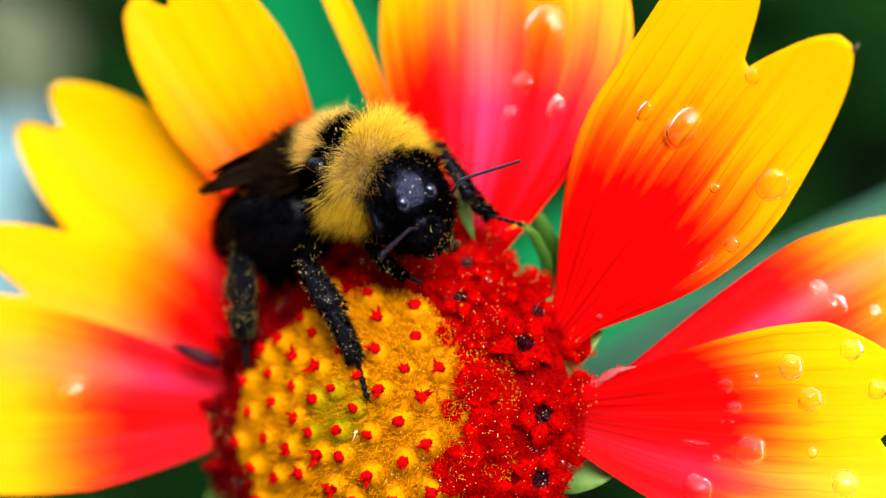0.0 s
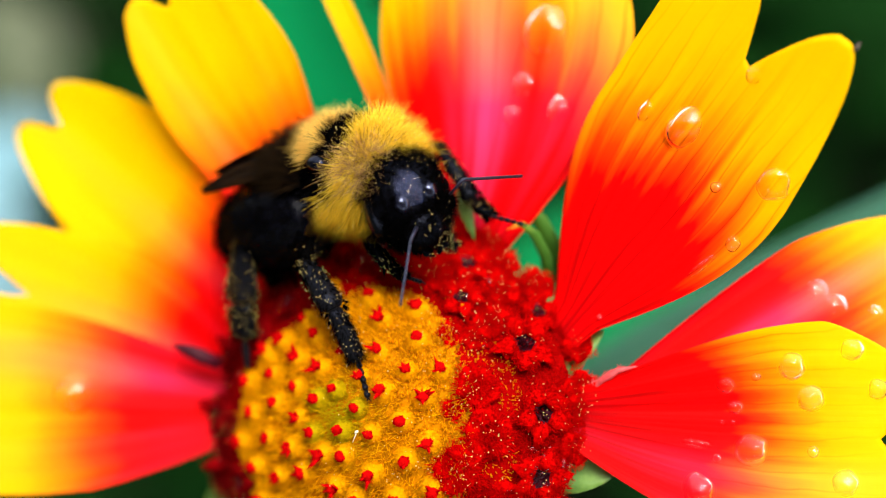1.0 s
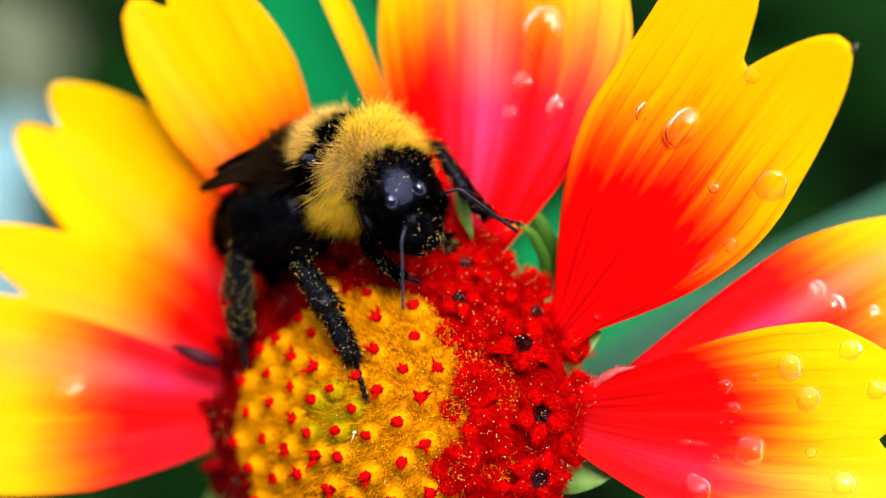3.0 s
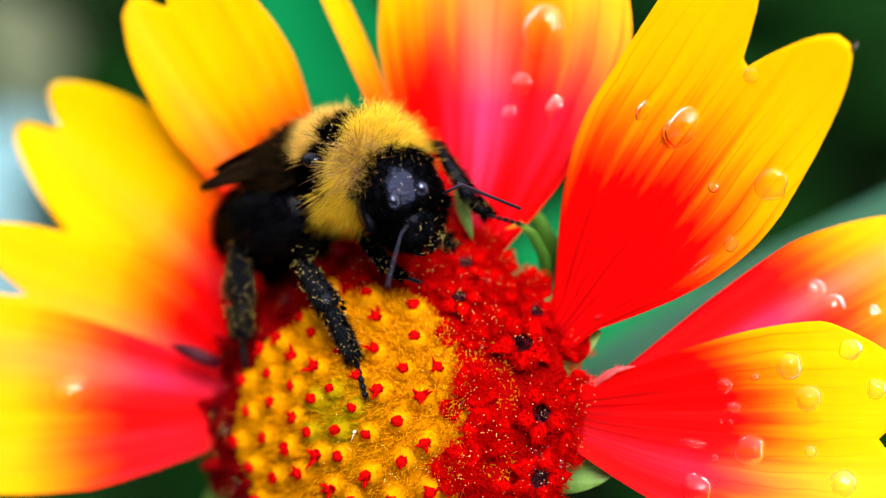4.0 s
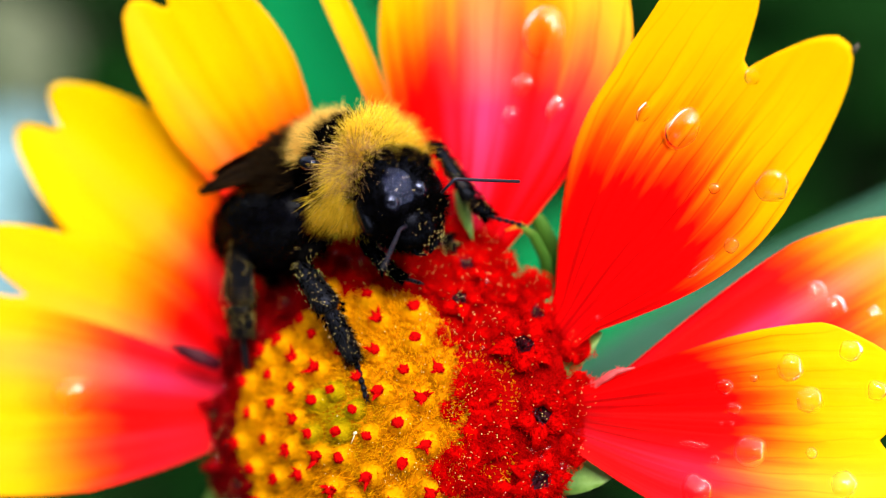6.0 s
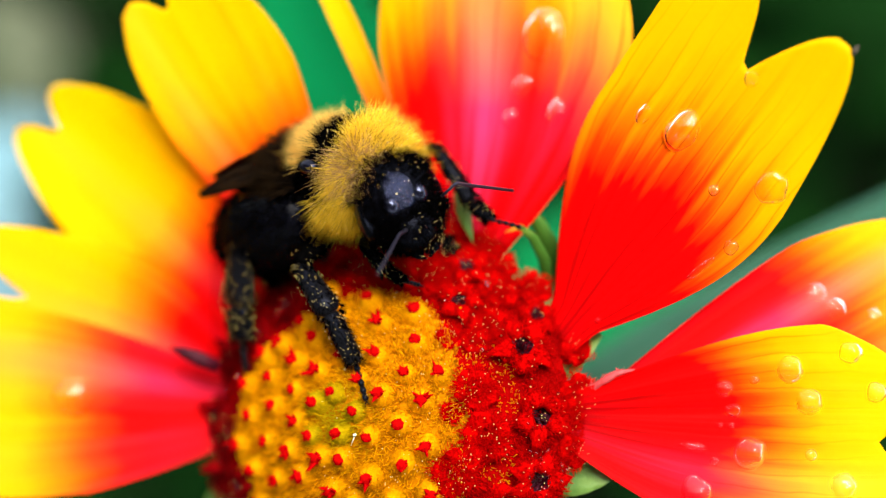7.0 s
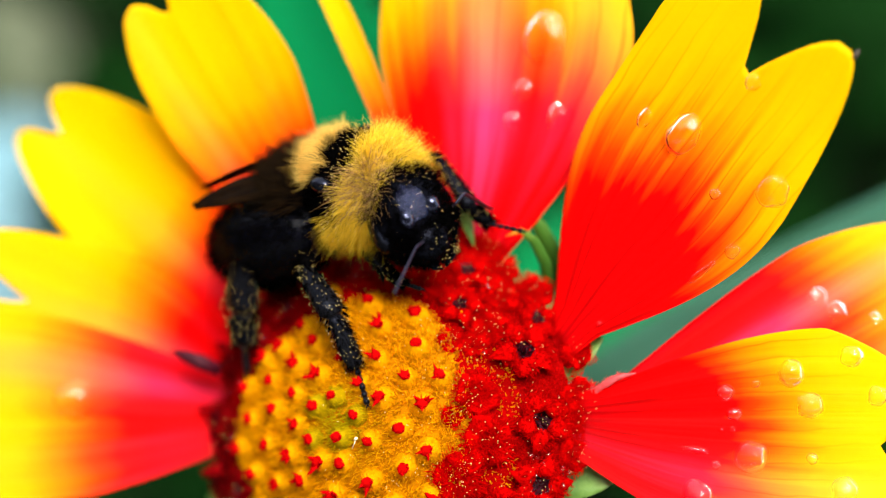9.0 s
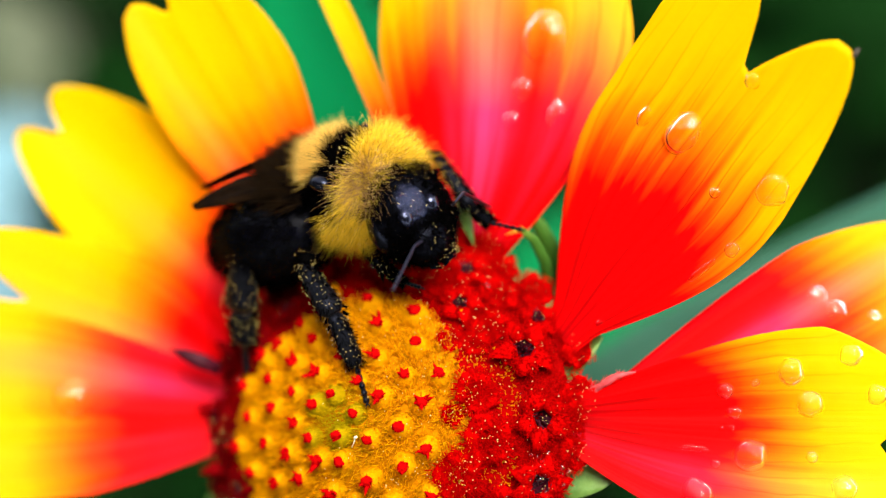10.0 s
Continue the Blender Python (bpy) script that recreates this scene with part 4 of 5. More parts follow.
# petal, place across and along it, radius (mm), length over width
DROPS = [
    (0, 0.229, 0.474, 1.01, 1.30, 0.98),
    (0, 0.582, 0.449, 0.42, 1.50, 0.52),
    (0, -0.750, 0.493, 0.85, 1.10, 0.52),
    (0, -0.323, 0.415, 0.32, 1.10, 0.91),
    (0, -0.814, 0.339, 0.41, 1.10, 0.65),
    (0, -0.001, 0.660, 0.43, 1.00, 0.45),
    (0, -0.776, 0.262, 0.21, 5.00, 0.91),
    (2, 0.624, 0.608, 0.78, 1.00, 0.78),
    (2, 0.340, 0.667, 0.78, 1.00, 0.78),
    (2, 0.763, 0.791, 0.66, 1.00, 0.72),
    (2, 0.498, 0.421, 0.48, 1.10, 0.91),
    (2, 0.271, 0.451, 0.39, 1.20, 0.91),
    (2, 0.555, 0.507, 0.24, 1.20, 0.91),
    (2, 0.435, 0.865, 0.60, 1.00, 0.72),
    (2, -0.132, 0.503, 0.93, 1.10, 0.98),
    (2, -0.373, 0.770, 0.78, 1.00, 0.72),
    (2, -0.260, 0.405, 0.27, 1.00, 0.91),
    (2, -0.113, 0.678, 0.33, 1.00, 0.65),
    (2, -0.622, 0.362, 0.90, 1.10, 0.91),
    (2, -0.130, 0.342, 0.24, 3.40, 0.91),
    (2, 0.121, 0.417, 0.12, 1.00, 0.91),
    (2, 0.125, 0.447, 0.15, 1.10, 0.91),
    (1, -0.282, 0.731, 0.43, 1.00, 0.45),
    (1, 0.326, 0.640, 0.65, 1.00, 0.45),
    (1, 0.042, 0.660, 0.64, 1.00, 0.45),
    (4, -0.447, 0.566, 1.33, 1.30, 0.65),
    (4, -0.353, 0.427, 0.63, 1.20, 0.52),
    (4, -0.649, 0.367, 0.57, 1.40, 0.52),
    (4, -0.309, 0.349, 0.51, 1.20, 0.52),
    (8, -0.200, 0.448, 1.31, 1.00, 0.54),
    (0, -0.600, 0.024, 0.18, 1.00, 1.00),
]


def water_drop(petal_no, u, s, r, long, high):
    p = PETALS[petal_no]
    q, n = petal_frame(p, u, s)
    q2, _ = petal_frame(p, u, s + 0.02)
    q3, _ = petal_frame(p, u + 0.04, s)
    x = (q2 - q).normalized()
    n = (q2 - q).cross(q3 - q).normalized()
    if n.z < 0:
        n = -n
    y = n.cross(x)
    sp = Soup()
    seed = petal_no + u * 3 + s * 7
    ball(sp, (0, 0, 0), (r * long * 1.1, r * 1.1, r * high * 1.15), None, 28, 20, shape=lambda v: 1 + 0.15 * noise.noise(v * 1.3 + Vector((seed, 0, 0))))
    ob = new("water_drop", sp.mesh("water_drop", MAT["water"]))
    m = Matrix((x, y, n)).transposed().to_4x4()
    m.translation = (q - n * r * high * 0.42) * MM
    ob.matrix_basis = FLOWER @ m
    return tagged(ob, "clear rain drop resting on a petal", "water drop", group="rain drops on the petals")


# ---- the bumblebee; its space: x forward, y to its left, z up, origin in the thorax ----
def fur(rng, count, centre, radii, rot, where, length, width, lean, spread=0.22):
    s = Soup()
    made = 0
    while made < count:
        v = unit(rng)
        if not where(v, rng):
            continue
        p = rot @ Vector((v.x * radii[0], v.y * radii[1], v.z * radii[2]))
        n = (rot @ Vector((v.x / radii[0], v.y / radii[1], v.z / radii[2]))).normalized()
        tuft = Vector((noise.noise(p * 2.6), noise.noise(p * 2.6 + Vector((9, 0, 0))), noise.noise(p * 2.6 + Vector((0, 9, 0))))) * 0.9
        d = n + lean(v) + tuft + Vector((rng.gauss(0, spread), rng.gauss(0, spread), rng.gauss(0, spread)))
        l = length * rng.uniform(0.55, 1.15) * (1 + 0.45 * noise.noise(p * 2.2 + Vector((5, 5, 0))))
        spike(s, Vector(centre) + p * 0.97, d, l, width, Vector((rng.gauss(0, 0.12), rng.gauss(0, 0.12), -0.10)), 0, 3)
        made += 1
    return s


def stripe(v):
    """Which fur grows on the thorax: collar, band, saddle or flank."""
    edge = 0.2 * noise.noise(v * 3)
    if v.z < -0.50 + 1.2 * edge:
        return "flank"
    if v.x > 0.34 + 0.48 * min(0.0, v.z - 0.6) + edge:
        return "collar"
    if v.z < (0.22 if v.x > -0.5 else 0.46) + edge:
        return "flank"
    return "band" if v.x > -0.52 + edge else "saddle"


TH = (2.85, 2.75, 2.55)
CHEEK = Vector((0.62, -0.55, 0.56))  # where the collar is tawny
NECK = Vector((2.0, -0.2, -1.2))
HEAD_C = Vector((3.85, -1.05, -0.75))
TURN = Matrix.Rotation(radians(-25), 3, 'Z') @ Matrix.Rotation(radians(-18), 3, 'Y')
ANT = {"R": Vector((5.78, -2.86, -1.22)), "L": Vector((5.98, 0.32, -0.98))}
ABD = Vector((-5.65, -1.85, -3.4))
LEGS = {
    "mid_right": [(-0.9, -1.5, -2.6), (-2.08, -4.65, -3.78), (0.76, -6.07, -5.83), (2.22, -6.77, -8.81), (3.58, -8.12, -10.17)],
    "hind_right": [(-4.2, -2.6, -2.8), (-6.74, -4.28, -2.8), (-6.74, -6.3, -7.11), (-6.51, -7.01, -9.14), (-6.88, -7.17, -11.31)],
    "front_right": [(1.2, -1.3, -2.0), (1.28, -2.53, -2.87), (2.85, -2.8, -4.46), (3.57, -2.54, -5.28), (4.21, -1.92, -5.97)],
    "front_left": [(0.8, 2.0, -1.4), (1.72, 5.16, -0.87), (4.6, 3.97, -3.81), (5.97, 3.55, -4.43), (7.88, 4.0, -4.95)],
    "mid_left": [(-0.6, 1.7, -2.3), (1.96, 2.78, -6.24), (3.09, 2.91, -6.51), (3.48, 2.52, -7.02), (4.38, 1.65, -6.75)],
    "hind_left": [(-4.2, -0.8, -3.6), (-7.69, -1.64, -6.16), (-7.82, -2.16, -7.58), (-7.8, -2.2, -8.21), (-7.6, -2.31, -8.74)],
}


def limb(rng, pts, radii, flat, hairs, dust, name, parent, mats=("leg", "black_hair", "pollen")):
    """A leg segment with short hairs and clinging pollen."""
    s = Soup()
    a, b = Vector(pts[0]), Vector(pts[-1])
    line = [a.lerp(b, f) for f in (0, 0.08, 0.25, 0.5, 0.75, 0.92, 1.0)]
    prof = [0.55, 0.85, 0.98, 1.08, 1.12, 1.0, 0.6]
    rad = [(radii[0] + (radii[1] - radii[0]) * i / 6) * prof[i] for i in range(7)]
    tube(s, line, rad, 10, 0, flat)
    d = (b - a).normalized()
    for _ in range(hairs):
        f = rng.random()
        x, y, _z = basis(d)
        k = rng.uniform(0, 6.28)
        out = x * math.cos(k) + y * math.sin(k) * flat
        r = radii[0] + (radii[1] - radii[0]) * f
        spike(s, a.lerp(b, f) + out * r * 0.9, out + d * 0.9, rng.uniform(0.25, 0.6), 0.045, None, 1)
    for _ in range(dust):
        f, k = rng.random(), rng.uniform(0, 6.28)
        x, y, _z = basis(d)
        out = x * math.cos(k) + y * math.sin(k) * flat
        r = radii[0] + (radii[1] - radii[0]) * f
        grain(s, a.lerp(b, f) + out * (r + rng.uniform(0.05, 0.3)), rng.uniform(0.022, 0.036), 2)
    return part(name, s.mesh(name, [MAT[m] for m in mats]), parent)


def bee_leg(rng, bee, name, thick):
    j = [Vector(p) for p in LEGS[name]]
    foot = j[4]
    j = [p - foot for p in j]
    leg = limb(rng, [j[0], j[1]], (0.55 * thick, 0.5 * thick), 0.8, 260, 40, "leg", bee, ("brow" if name == "hind_right" else "black_hair", "black_hair", "pollen"))
    leg.matrix_basis = Matrix.Translation(foot * MM)
    tagged(leg, "black hairy leg dusted with yellow pollen")
    limb(rng, [j[1], j[2]], (0.45 * thick, 0.80 * thick), 0.62, 900, int(130 * thick), "tibia", leg)
    limb(rng, [j[2], j[3]], (0.62 * thick, 0.44 * thick), 0.6, 600, int(120 * thick), "basitarsus", leg)
    s = Soup()
    n = 5
    for i in range(n):
        a, b = j[3].lerp(j[4], i / n), j[3].lerp(j[4], (i + 0.92) / n)
        tube(s, [a, a.lerp(b, 0.7), b], [max(0.09, 0.12 * thick), max(0.16, 0.19 * thick), max(0.1, 0.13 * thick)], 7)
    d = (j[4] - j[3]).normalized()
    x, _y, _z = basis(d)
    for sg in (-1, 1):
        spike(s, j[4], d + x * sg, 0.5, 0.1, -x * sg * 0.5)
    part("tarsus", s.mesh("tarsus", MAT["leg"]), leg)
    return leg


def bee_wing(rng, parent, side):
    """A folded smoky wing with raised veins, lying back over the abdomen."""
    n, m = 22, 8
    verts, faces = [], []
    root, tip = Vector((-1.2, 1.9 * side, 1.5)), (Vector((-10.9, -1.74, -1.18)) if side > 0 else Vector((-10.7, -3.3, -1.5)))
    for layer in (0, 1):
        for i in range(n + 1):
            f = i / n
            c = root.lerp(tip, f) + Vector((0, 0, 0.55 * math.sin(math.pi * f)))
            w = 0.72 * (0.16 + math.sin(math.pi * min(1, 0.05 + f * 0.9) ** 1.1) ** 0.8) * (1 - 0.5 * f ** 6)
            for k in range(m + 1):
                u = k / m * 2 - 1
                verts.append(c + Vector((0.25 * u, side * u * w * 0.75, -0.5 * u * w - 0.05 * math.cos(u * 6))) - Vector((0, 0, 0.03 * layer)))
    o = (n + 1) * (m + 1)
    for i in range(n):
        for k in range(m):
            a = i * (m + 1) + k
            faces.append((a, a + 1, a + m + 2, a + m + 1))
            faces.append((a + o + m + 1, a + o + m + 2, a + o + 1, a + o))
    wing = part("wing", mesh_of("wing", verts, faces, MAT["wing"]), parent, "smoky folded wing")
    s = Soup()
    for u in (0, 3, 6):
        line = [Vector(verts[i * (m + 1) + u]) + Vector((0, 0, 0.02)) for i in range(0, n + 1, 2)]
        tube(s, line, [0.035 - 0.002 * i for i in range(len(line))], 5)
    part("vein", s.mesh("vein", MAT["chitin"]), wing)
    return wing


def antenna(head, key, tip, scape):
    """Elbowed antenna: a short scape and a ringed whip; its origin is the socket."""
    base = ANT[key]
    elbow, tip = Vector(scape), Vector(tip)
    s = Soup()
    line, rad = [Vector((0, 0, 0)), elbow * 0.5, elbow * 0.9], [0.10, 0.085, 0.095]
    n = 11
    for i in range(n):
        for f, r in ((0.12, 0.098), (0.85, 0.106), (0.98, 0.094)):
            line.append(elbow.lerp(tip, (i + f) / n))
            rad.append(r * (0.75 if key == "R" else 1.0))
    rad[-1] = 0.05
    tube(s, line, rad, 9)
    ob = part("antenna", s.mesh("antenna", MAT["antenna"]), head, "thin grey-black elbowed antenna")
    ob.matrix_basis = Matrix.Translation((base - NECK) * MM)
    return ob


def bumblebee():
    rng = random.Random(21)
    bee = tagged(new("bumblebee"), "black bumblebee with golden collar, dusted with pollen, on the flower disc", "bumblebee")
    s = Soup()
    ball(s, (0, 0, 0), TH, None, 32, 20)
    thorax = part("thorax", s.mesh("thorax", MAT["chitin"]), bee, "black thorax under dense fur")
    I3 = Matrix.Identity(3)
    lean = lambda v: Vector((-0.55 + 0.25 * max(0.0, v.z), 0, -0.55 * (1 - abs(v.z))))
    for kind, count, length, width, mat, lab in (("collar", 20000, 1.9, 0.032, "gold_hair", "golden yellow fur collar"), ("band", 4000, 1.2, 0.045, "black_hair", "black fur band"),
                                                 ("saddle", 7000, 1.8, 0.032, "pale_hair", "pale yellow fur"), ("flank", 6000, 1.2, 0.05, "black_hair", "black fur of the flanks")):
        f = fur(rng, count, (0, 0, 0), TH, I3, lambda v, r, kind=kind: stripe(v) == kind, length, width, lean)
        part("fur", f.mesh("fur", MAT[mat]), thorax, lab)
    f = fur(rng, 2600, (0, 0, 0), TH, I3, lambda v, r: stripe(v) == "collar" and (v - CHEEK).length < 0.34 + 0.12 * noise.noise(v * 5), 2.05, 0.035, lean, 0.34)
    part("fur", f.mesh("fur", MAT["tawny_hair"]), thorax, "dark hairs among the golden fur")
    s = Soup()
    for _ in range(1900):
        v = unit(rng)
        if v.x > -0.1 and v.z > -0.5:
            k = rng.uniform(1.3, 1.6)
            grain(s, (v.x * TH[0] * k, v.y * TH[1] * k, v.z * TH[2] * k), rng.uniform(0.022, 0.046))
    part("pollen", s.mesh("pollen", MAT["pollen"]), thorax, "pollen grains in the fur")
    for y in (-1, 1):
        s = Soup()
        ball(s, (-0.8, 2.75 * y, 1.8), (0.75, 0.5, 0.5), None, 16, 12)
        part("wing_root", s.mesh("wing_root", MAT["eye"]), thorax, "shiny black wing root")
        bee_wing(rng, bee, y)
    f = fur(rng, 3200, (-2.8, -0.5, 0.1), (3.0, 2.7, 1.4), I3, lambda v, r: v.z > 0.0 and v.x < 0.2, 1.9, 0.035, lambda v: Vector((-1.3, 0, -0.1)))
    part("fur", f.mesh("fur", MAT["brown_hair"]), thorax, "dark brown fur over the wing roots")
    # abdomen with overlapping rings
    axis = Vector((7.6, 2.4, 3.2)).normalized()
    ax, ay, az = basis(axis, (0, 0, 1))
    rot = Matrix((axis, ax, ay)).transposed()
    s = Soup()
    R = (4.7, 3.15, 2.95)
    ball(s, ABD, R, rot, 36, 48, shape=lambda v: 1 + 0.022 * ((v.x * 3.2) % 1.0) - 0.02)
    abdomen = part("abdomen", s.mesh("abdomen", MAT["abdomen"]), bee, "glossy black ringed abdomen")
    f = fur(rng, 8000, ABD, R, rot, lambda v, r: True, 0.85, 0.04, lambda v: rot @ Vector((-1.2, 0, 0)))
    part("fur", f.mesh("fur", MAT["black_hair"]), abdomen, "short black fur")
    # head
    hc = HEAD_C - NECK
    HR = (1.8, 2.6, 2.75)
    at = lambda x, y, z: hc + TURN @ Vector((x, y, z))
    s = Soup()
    ball(s, hc, HR, TURN, 40, 28, 0, shape=lambda v: 1 - 0.3 * max(0, -v.z) * abs(v.y) + 0.02 * noise.noise(v * 4))
    ball(s, at(1.15, 0, -1.75), (0.9, 1.45, 1.35), TURN, 24, 16)
    ball(s, at(0.93, -0.12, 0.52), (1.0, 1.2, 1.55), TURN, 48, 36, 1, shape=lambda v: 1 + 0.05 * noise.noise(v * 5) + 0.025 * noise.noise(v * 13))
    head = part("head", s.mesh("head", [MAT["chitin"], MAT["face"]]), bee, "glossy black head", Matrix.Translation(NECK * MM))
    for y in (-1, 1):
        s = Soup()
        ball(s, at(0.0, 1.95 * y, 0.1), (0.9, 0.72, 1.65), TURN @ Matrix.Rotation(radians(10 * y), 3, 'X'), 24, 18)
        part("eye", s.mesh("eye", MAT["eye"]), head, "large oval black eye")
        s = Soup()
        ball(s, at(1.55, 0.9 * y, 0.2), (0.48, 0.5, 0.62), TURN, 18, 14)
        part("brow", s.mesh("brow", MAT["brow"]), head, "shiny bump above the antenna socket")
        s = Soup()
        tube(s, [at(1.1, 0.6 * y, -2.5), at(1.4, 0.55 * y, -3.1), at(1.3, 0.12 * y, -3.5)], [0.36, 0.32, 0.1], 8, 0, 0.6)
        part("mandible", s.mesh("mandible", MAT["chitin"]), head)
    for y in (-0.36, 0.0, 0.36):
        s = Soup()
        ball(s, at(1.52, y, 1.35 - abs(y) * 0.5), 0.11, None, 12, 8)
        part("ocellus", s.mesh("ocellus", MAT["eye"]), head, "small bead-like eye")
    f = fur(rng, 12000, hc, HR, TURN, lambda v, r: not (v.x > 0.4 and -0.05 < v.z < 0.6 and abs(v.y) < 0.36 + 0.2 * noise.noise(v * 6)) and not (abs(v.y) > 0.86 and abs(v.z) < 0.35), 0.8, 0.028, lambda v: TURN @ Vector((0.5, 0, 0.1)))
    for _ in range(2600):
        v = unit(rng)
        if v.x > -0.3:
            spike(f, at(1.15 + v.x * 0.88, v.y * 1.42, -1.75 + v.z * 1.32), TURN @ (v + Vector((0.3, 0, -0.6))), rng.uniform(0.25, 0.6), 0.028, None, 0, 2)
    part("fur", f.mesh("fur", MAT["black_hair"]), head, "black facial hair")
    s = Soup()
    for _ in range(170):
        v = unit(rng)
        if v.x > 0.0 and (v.y > -0.2 or v.z < -0.3):
            k = rng.uniform(1.04, 1.2)
            grain(s, at(v.x * 2.1 * k, v.y * 2.6 * k, v.z * 2.8 * k), rng.uniform(0.015, 0.034))
    for _ in range(260):
        v = unit(rng)
        if v.x > 0.15 and v.z < 0.3 and v.y > -0.4:
            grain(s, at(1.2 + v.x * 1.15, v.y * 1.6, -2.0 + v.z * 1.55), rng.uniform(0.015, 0.034))
    part("pollen", s.mesh("pollen", MAT["pollen"]), head, "pollen grains on the face")
    ants = {"R": antenna(head, "R", (0.87, -4.51, 1.22), (0.05, -0.75, 0.42)), "L": antenna(head, "L", (2.02, 4.57, -0.01), (0.48, 0.63, 0.82))}
    legs = {k: bee_leg(rng, bee, k, {"hind_right": 1.45, "mid_right": 1.05, "front_right": 0.5, "front_left": 0.62}.get(k, 0.75)) for k in LEGS}
    return bee, head, ants, legs


# ---- build ----
FLOWER = Matrix(((0.90618, 0.05073, -0.41983, 0), (-0.2241, 0.89953, -0.37501, 0), (0.35863, 0.43391, 0.8265, 0.3), (0, 0, 0, 1)))
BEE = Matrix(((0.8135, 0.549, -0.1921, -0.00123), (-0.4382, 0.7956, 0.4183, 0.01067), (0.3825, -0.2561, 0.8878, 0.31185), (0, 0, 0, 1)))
ground_sheet()
ground_cover()
# unseen greenery, added to cut the sky's fill light on flower and bee
for sx, sy, sh, sw, sd in ((-1.15, -0.25, 1.1, 0.7, 1), (0.95, -0.75, 1.5, 0.75, 3)):
    shrub(sx, sy, sh, sw, sd, "unseen dark green shrub added to block sky light")
shrub(-0.1, -1.05, 2.0, 0.95, 4, "unseen spreading leafy tree added to block sky light", "tree")
stone("garden_stone", -117, 196, 38, 0.5, MAT["stone"], "smooth pale bluish garden stone on the soil", 1)
stone("garden_stone", -117, 258, 25, 0.5, MAT["drystone"], "dull olive grey garden stone on the soil", 3)
garden_plant(12, 75, [(0, 46, 247, -11, 56, 288, 17), (8, 66, 170, 39, 88, 203, 26)], MAT["leaf"], "garden plant with broad fresh green leaves")
garden_plant(-2, 30, [(8, 18, 262, 46, 26, 297, 6.5)], MAT["leaf_blue"], "garden plant with bluish green lance leaves")
the_flower = flower()
the_flower.matrix_basis = FLOWER
flower_stem(the_flower)
drops = [water_drop(*d) for d in DROPS]
bee, head, ants, legs = bumblebee()
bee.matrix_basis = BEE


def motions():
    """The flower dips under the bee, the bee shifts on its planted feet, turns its head and feels with its antennae."""
    sway = {t: Matrix.Translation(Vector((x, 0.848 * y, 0.530 * y)) * MM) for t, x, y in (
        (0, 0, -0), (0.5, 0.052, -0.006), (1, 0.046, 0.012), (1.5, -0.006, -0), (2, -0.012, 0.046), (2.5, -0.057, -0.018), (4, -0.075, 0.023),
        (4.5, -0.017, 0.058), (5, -0.057, 0.052), (5.5, -0.034, 0.018), (7, -0.057, -0.167), (7.5, -0.063, -0.156), (7.6, -0.063, -0.183),
        (7.8, -0.013, -0.313), (8, 0, -0.352), (8.5, -0.034, -0.433), (9, 0.006, -0.381), (9.5, 0.006, -0.329), (10, -0.011, -0.305),)}
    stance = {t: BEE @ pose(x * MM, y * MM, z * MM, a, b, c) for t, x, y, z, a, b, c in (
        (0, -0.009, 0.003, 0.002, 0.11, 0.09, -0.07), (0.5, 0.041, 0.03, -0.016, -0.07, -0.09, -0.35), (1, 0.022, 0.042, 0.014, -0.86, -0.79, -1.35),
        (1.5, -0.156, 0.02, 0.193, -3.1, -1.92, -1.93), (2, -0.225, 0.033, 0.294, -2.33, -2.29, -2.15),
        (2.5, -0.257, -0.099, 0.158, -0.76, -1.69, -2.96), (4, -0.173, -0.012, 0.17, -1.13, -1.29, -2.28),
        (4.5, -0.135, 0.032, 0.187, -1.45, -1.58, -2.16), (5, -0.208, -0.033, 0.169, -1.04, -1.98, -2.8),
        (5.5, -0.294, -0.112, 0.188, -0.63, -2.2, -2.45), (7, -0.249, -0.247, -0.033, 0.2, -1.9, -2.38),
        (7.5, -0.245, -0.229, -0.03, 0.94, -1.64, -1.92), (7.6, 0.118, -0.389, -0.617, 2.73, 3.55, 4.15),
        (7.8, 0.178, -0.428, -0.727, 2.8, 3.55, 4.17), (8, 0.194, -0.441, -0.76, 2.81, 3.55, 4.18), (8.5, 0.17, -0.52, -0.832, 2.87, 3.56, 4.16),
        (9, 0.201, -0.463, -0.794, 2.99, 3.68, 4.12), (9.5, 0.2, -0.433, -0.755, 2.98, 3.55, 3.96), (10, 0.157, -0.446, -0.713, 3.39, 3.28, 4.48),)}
    walk(the_flower, [(t, m @ FLOWER) for t, m in sway.items()])
    for drop in drops:
        rest = drop.matrix_basis.copy()
        walk(drop, [(t, m @ rest) for t, m in sway.items()])
    walk(bee, list(stance.items()))
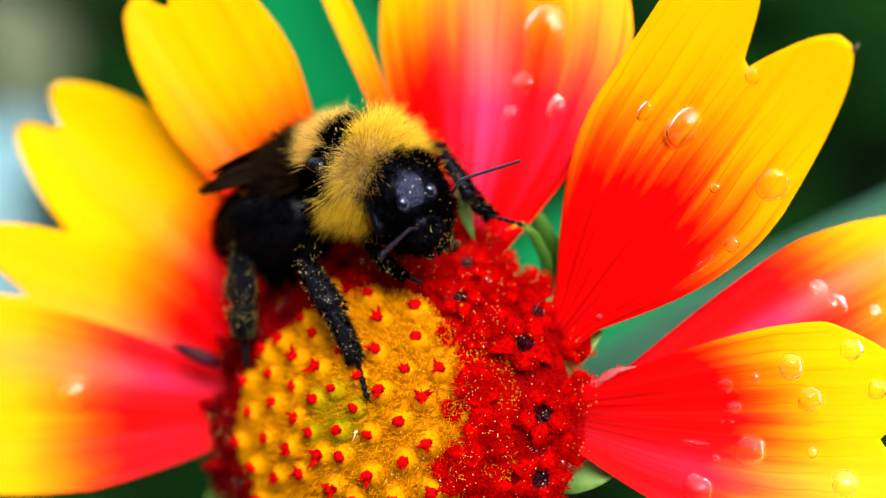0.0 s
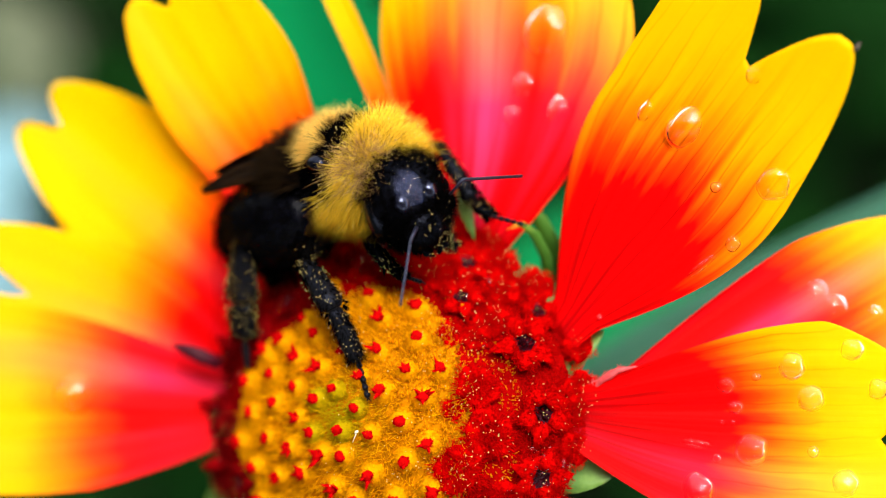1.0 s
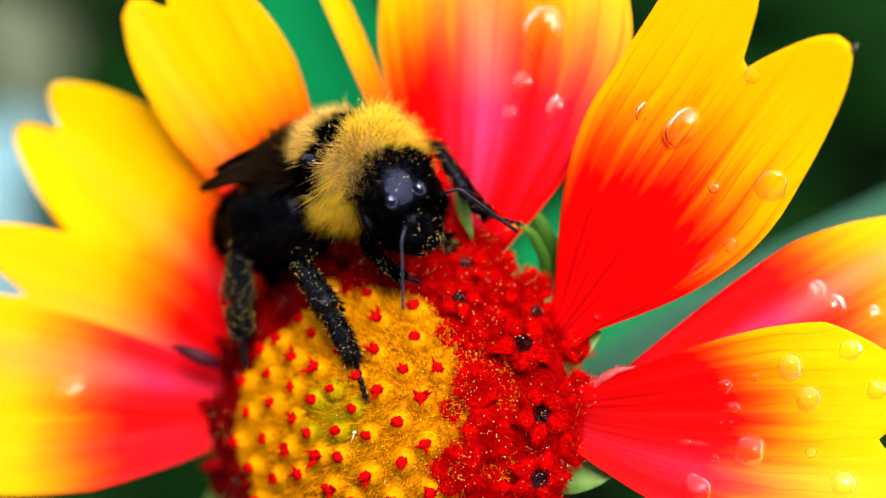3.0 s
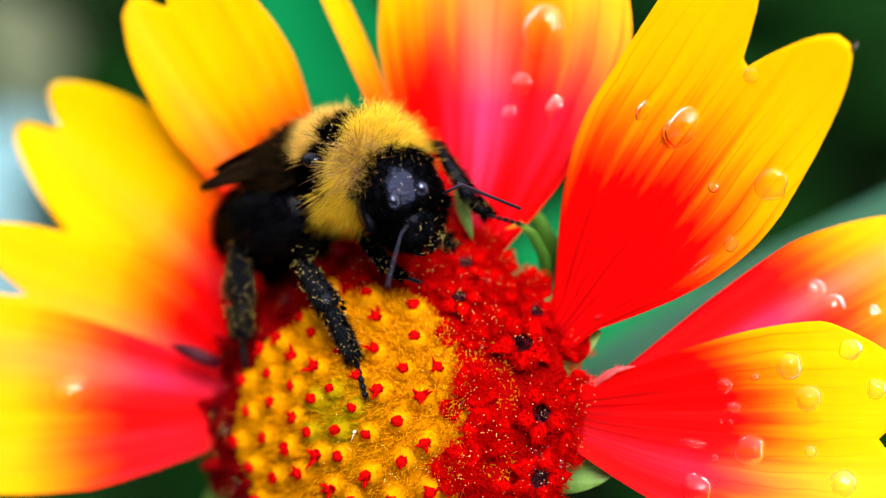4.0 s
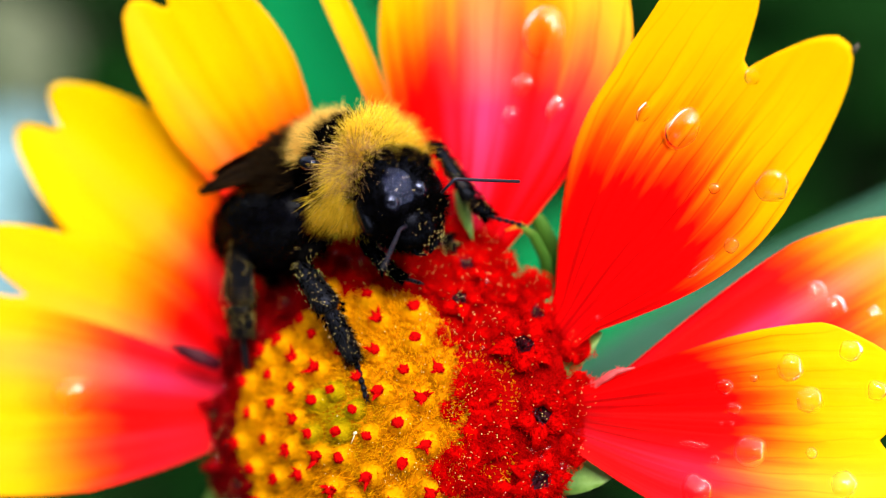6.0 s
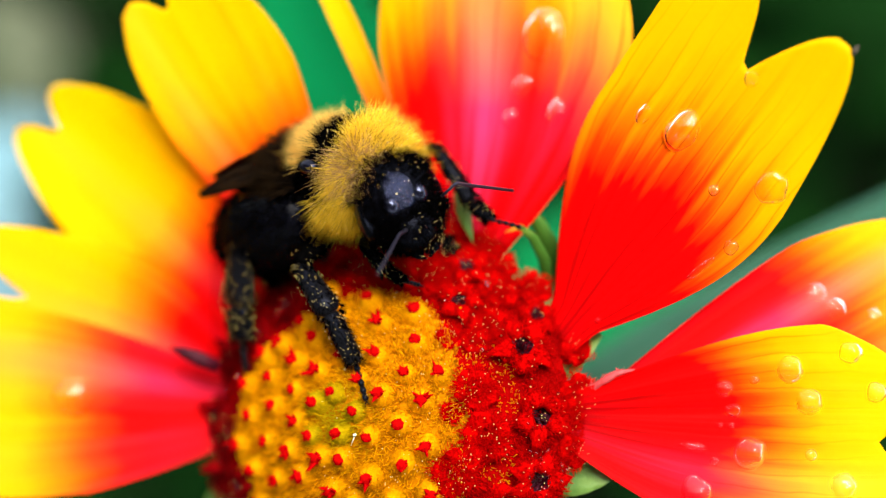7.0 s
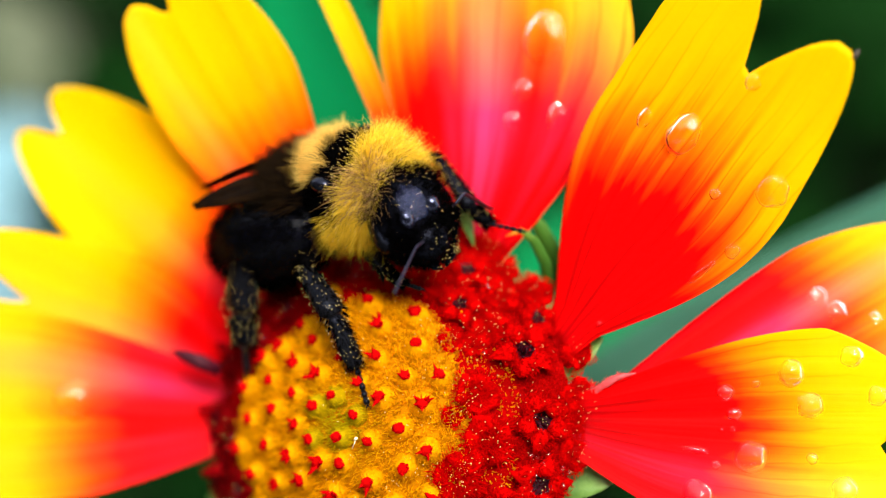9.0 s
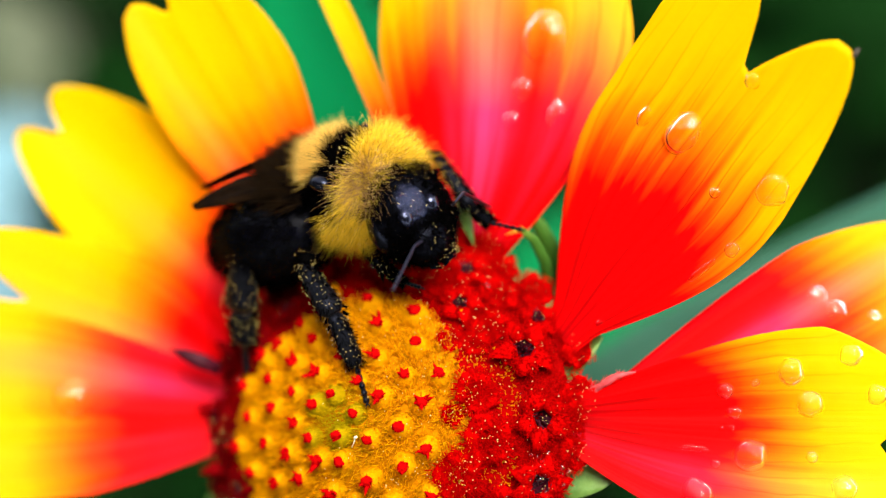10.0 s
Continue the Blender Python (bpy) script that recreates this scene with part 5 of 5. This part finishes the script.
    walk(head, [(t, Matrix.Translation(NECK * MM) @ pose(0, 0, 0, a, b, c)) for t, a, b, c in (
        (0, -0.11, 0.14, 0.3), (0.5, 0.69, -0.53, 0.09), (1, 1.59, -0.47, 0.83), (1.5, 2.97, -0.03, 0.38), (2, 1.25, 0.94, -2.76),
        (2.5, 1.58, -1.16, -1.31), (4, 1.18, -0.58, -1.99), (4.5, 1.39, -0.72, -2.06), (5, 1.2, -0.52, -1.39), (5.5, 1.41, -1.25, -0.92),
        (7, 1.47, -0.87, -0.66), (7.5, 0.92, -0.5, -1.01), (7.6, -1.14, -5.53, -0.58), (7.8, -1.16, -5.52, -0.64), (8, -1.17, -5.51, -0.65),
        (8.5, 0.14, -5.23, -0.53), (9, -0.13, -7.22, -0.94), (9.5, -0.53, -7.22, -1.27), (10, -0.16, -6.53, -2.24),)])
    walk(ants["R"], [(t, Matrix.Translation((ANT["R"] - NECK) * MM) @ pose(0, 0, 0, a, b, c)) for t, a, b, c in (
        (0, 0, -0, 0), (0.1, 2.9, 0.2, -1.5), (0.2, 9.6, 1.2, -3.7), (0.3, 16.4, 2.4, -5.5), (0.4, 24.2, 4.2, -5.9), (0.6, 46.7, 9.2, -4.3),
        (0.8, 49.6, 9.2, -0.7), (1, 49.2, 8.2, 4.2), (1.2, 46, 7.9, 3.1), (1.4, 38.3, 6.6, 4.5), (1.6, 38.5, 7.1, -1.4), (1.8, 45.5, 8.9, -4.4),
        (2, 29.4, 5.4, 1), (2.2, 34.7, 6.3, 1.7), (2.5, 61.8, 11.4, -0.3), (2.7, 65.6, 10, 6.2), (3.8, 34.4, 5.7, 14), (4, 26.1, 5.2, 12.8),
        (4.2, 22, 4.9, 12.7), (4.4, 21.5, 4.8, 12.5), (4.6, 25.8, 5.2, 12.8), (4.8, 21.3, 4.8, 11.9), (5, 11.8, 4, 11.5), (5.2, 1.2, 3, 11),
        (5.4, -2, 2.8, 11.4), (5.7, 8.6, 4, 12.9), (6.8, 11.7, 3.6, 8.9), (7, 10.9, 3.4, 8.1), (7.2, 10.2, 3.2, 7.4), (7.5, 3.9, 2.5, 7.5),
        (7.6, 15.2, 2.7, -1.5), (7.8, 14.8, 2.4, -2.4), (8.2, 12.9, 1.9, -3.4), (8.6, 10.9, 2, -0), (9, 14.8, 2.8, 0.6), (9.5, 14.7, 2.8, 0.5),
        (10, 13.3, 2.7, 1.7),)])
    walk(ants["L"], [(t, Matrix.Translation((ANT["L"] - NECK) * MM) @ pose(0, 0, 0, a, b, c)) for t, a, b, c in (
        (0, 0, -0, 0), (0.1, -4.7, 2.2, 2.5), (0.2, -7.5, 3.6, 3.6), (0.3, -10.7, 5.1, 3.1), (0.4, -10, 4.6, 1.4), (0.6, -8.4, 3.7, 0.1),
        (0.8, -11.4, 5, -0.3), (1, -12.4, 5.4, -0.7), (1.2, -10.4, 4.3, -2.3), (1.4, -7.8, 3.1, -4.3), (1.6, -13.3, 4.8, -8.3),
        (1.8, -24.4, 8.6, -9.1), (2, -29, 8, -17.3), (2.2, -34.4, 8.1, -21.8), (2.5, -48.5, 6.6, -32.8), (2.7, -46.5, 5.3, -35.1),
        (3.8, -30.5, 8.6, -16.8), (4, -30.6, 9.8, -12.8), (4.2, -26, 7.5, -15.6), (4.4, -25.9, 8.9, -10.2), (4.6, -27.3, 8.7, -12.7),
        (4.8, -20, 6.7, -11), (5, -18.5, 6.6, -8.4), (5.2, -21.7, 7, -12.3), (5.4, -16.1, 5.5, -10.3), (5.7, -15.2, 5.4, -8.7), (6.8, -20.4, 9.2, 0.7),
        (7, -22, 10, 0.8), (7.2, -24.6, 11.5, 1.8), (7.5, -25.2, 12.1, 3), (7.6, -29, 18.9, 17.7), (7.8, -29.8, 20.3, 20), (8.2, -32.1, 21.7, 19.4),
        (8.6, -31.4, 21.1, 19.3), (9, -32.2, 22.1, 20.3), (9.5, -31.2, 22.1, 22.1), (10, -31.4, 22.2, 22.1),)])
    for name, leg in legs.items():
        hip, foot = Vector(LEGS[name][0]) * MM, Vector(LEGS[name][4]) * MM
        rows = []
        for t, m in stance.items():
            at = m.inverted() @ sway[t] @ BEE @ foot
            turn = (hip - foot).rotation_difference(hip - at)
            rows.append((t, Matrix.Translation(at) @ turn.to_matrix().to_4x4()))
        walk(leg, rows)


motions()
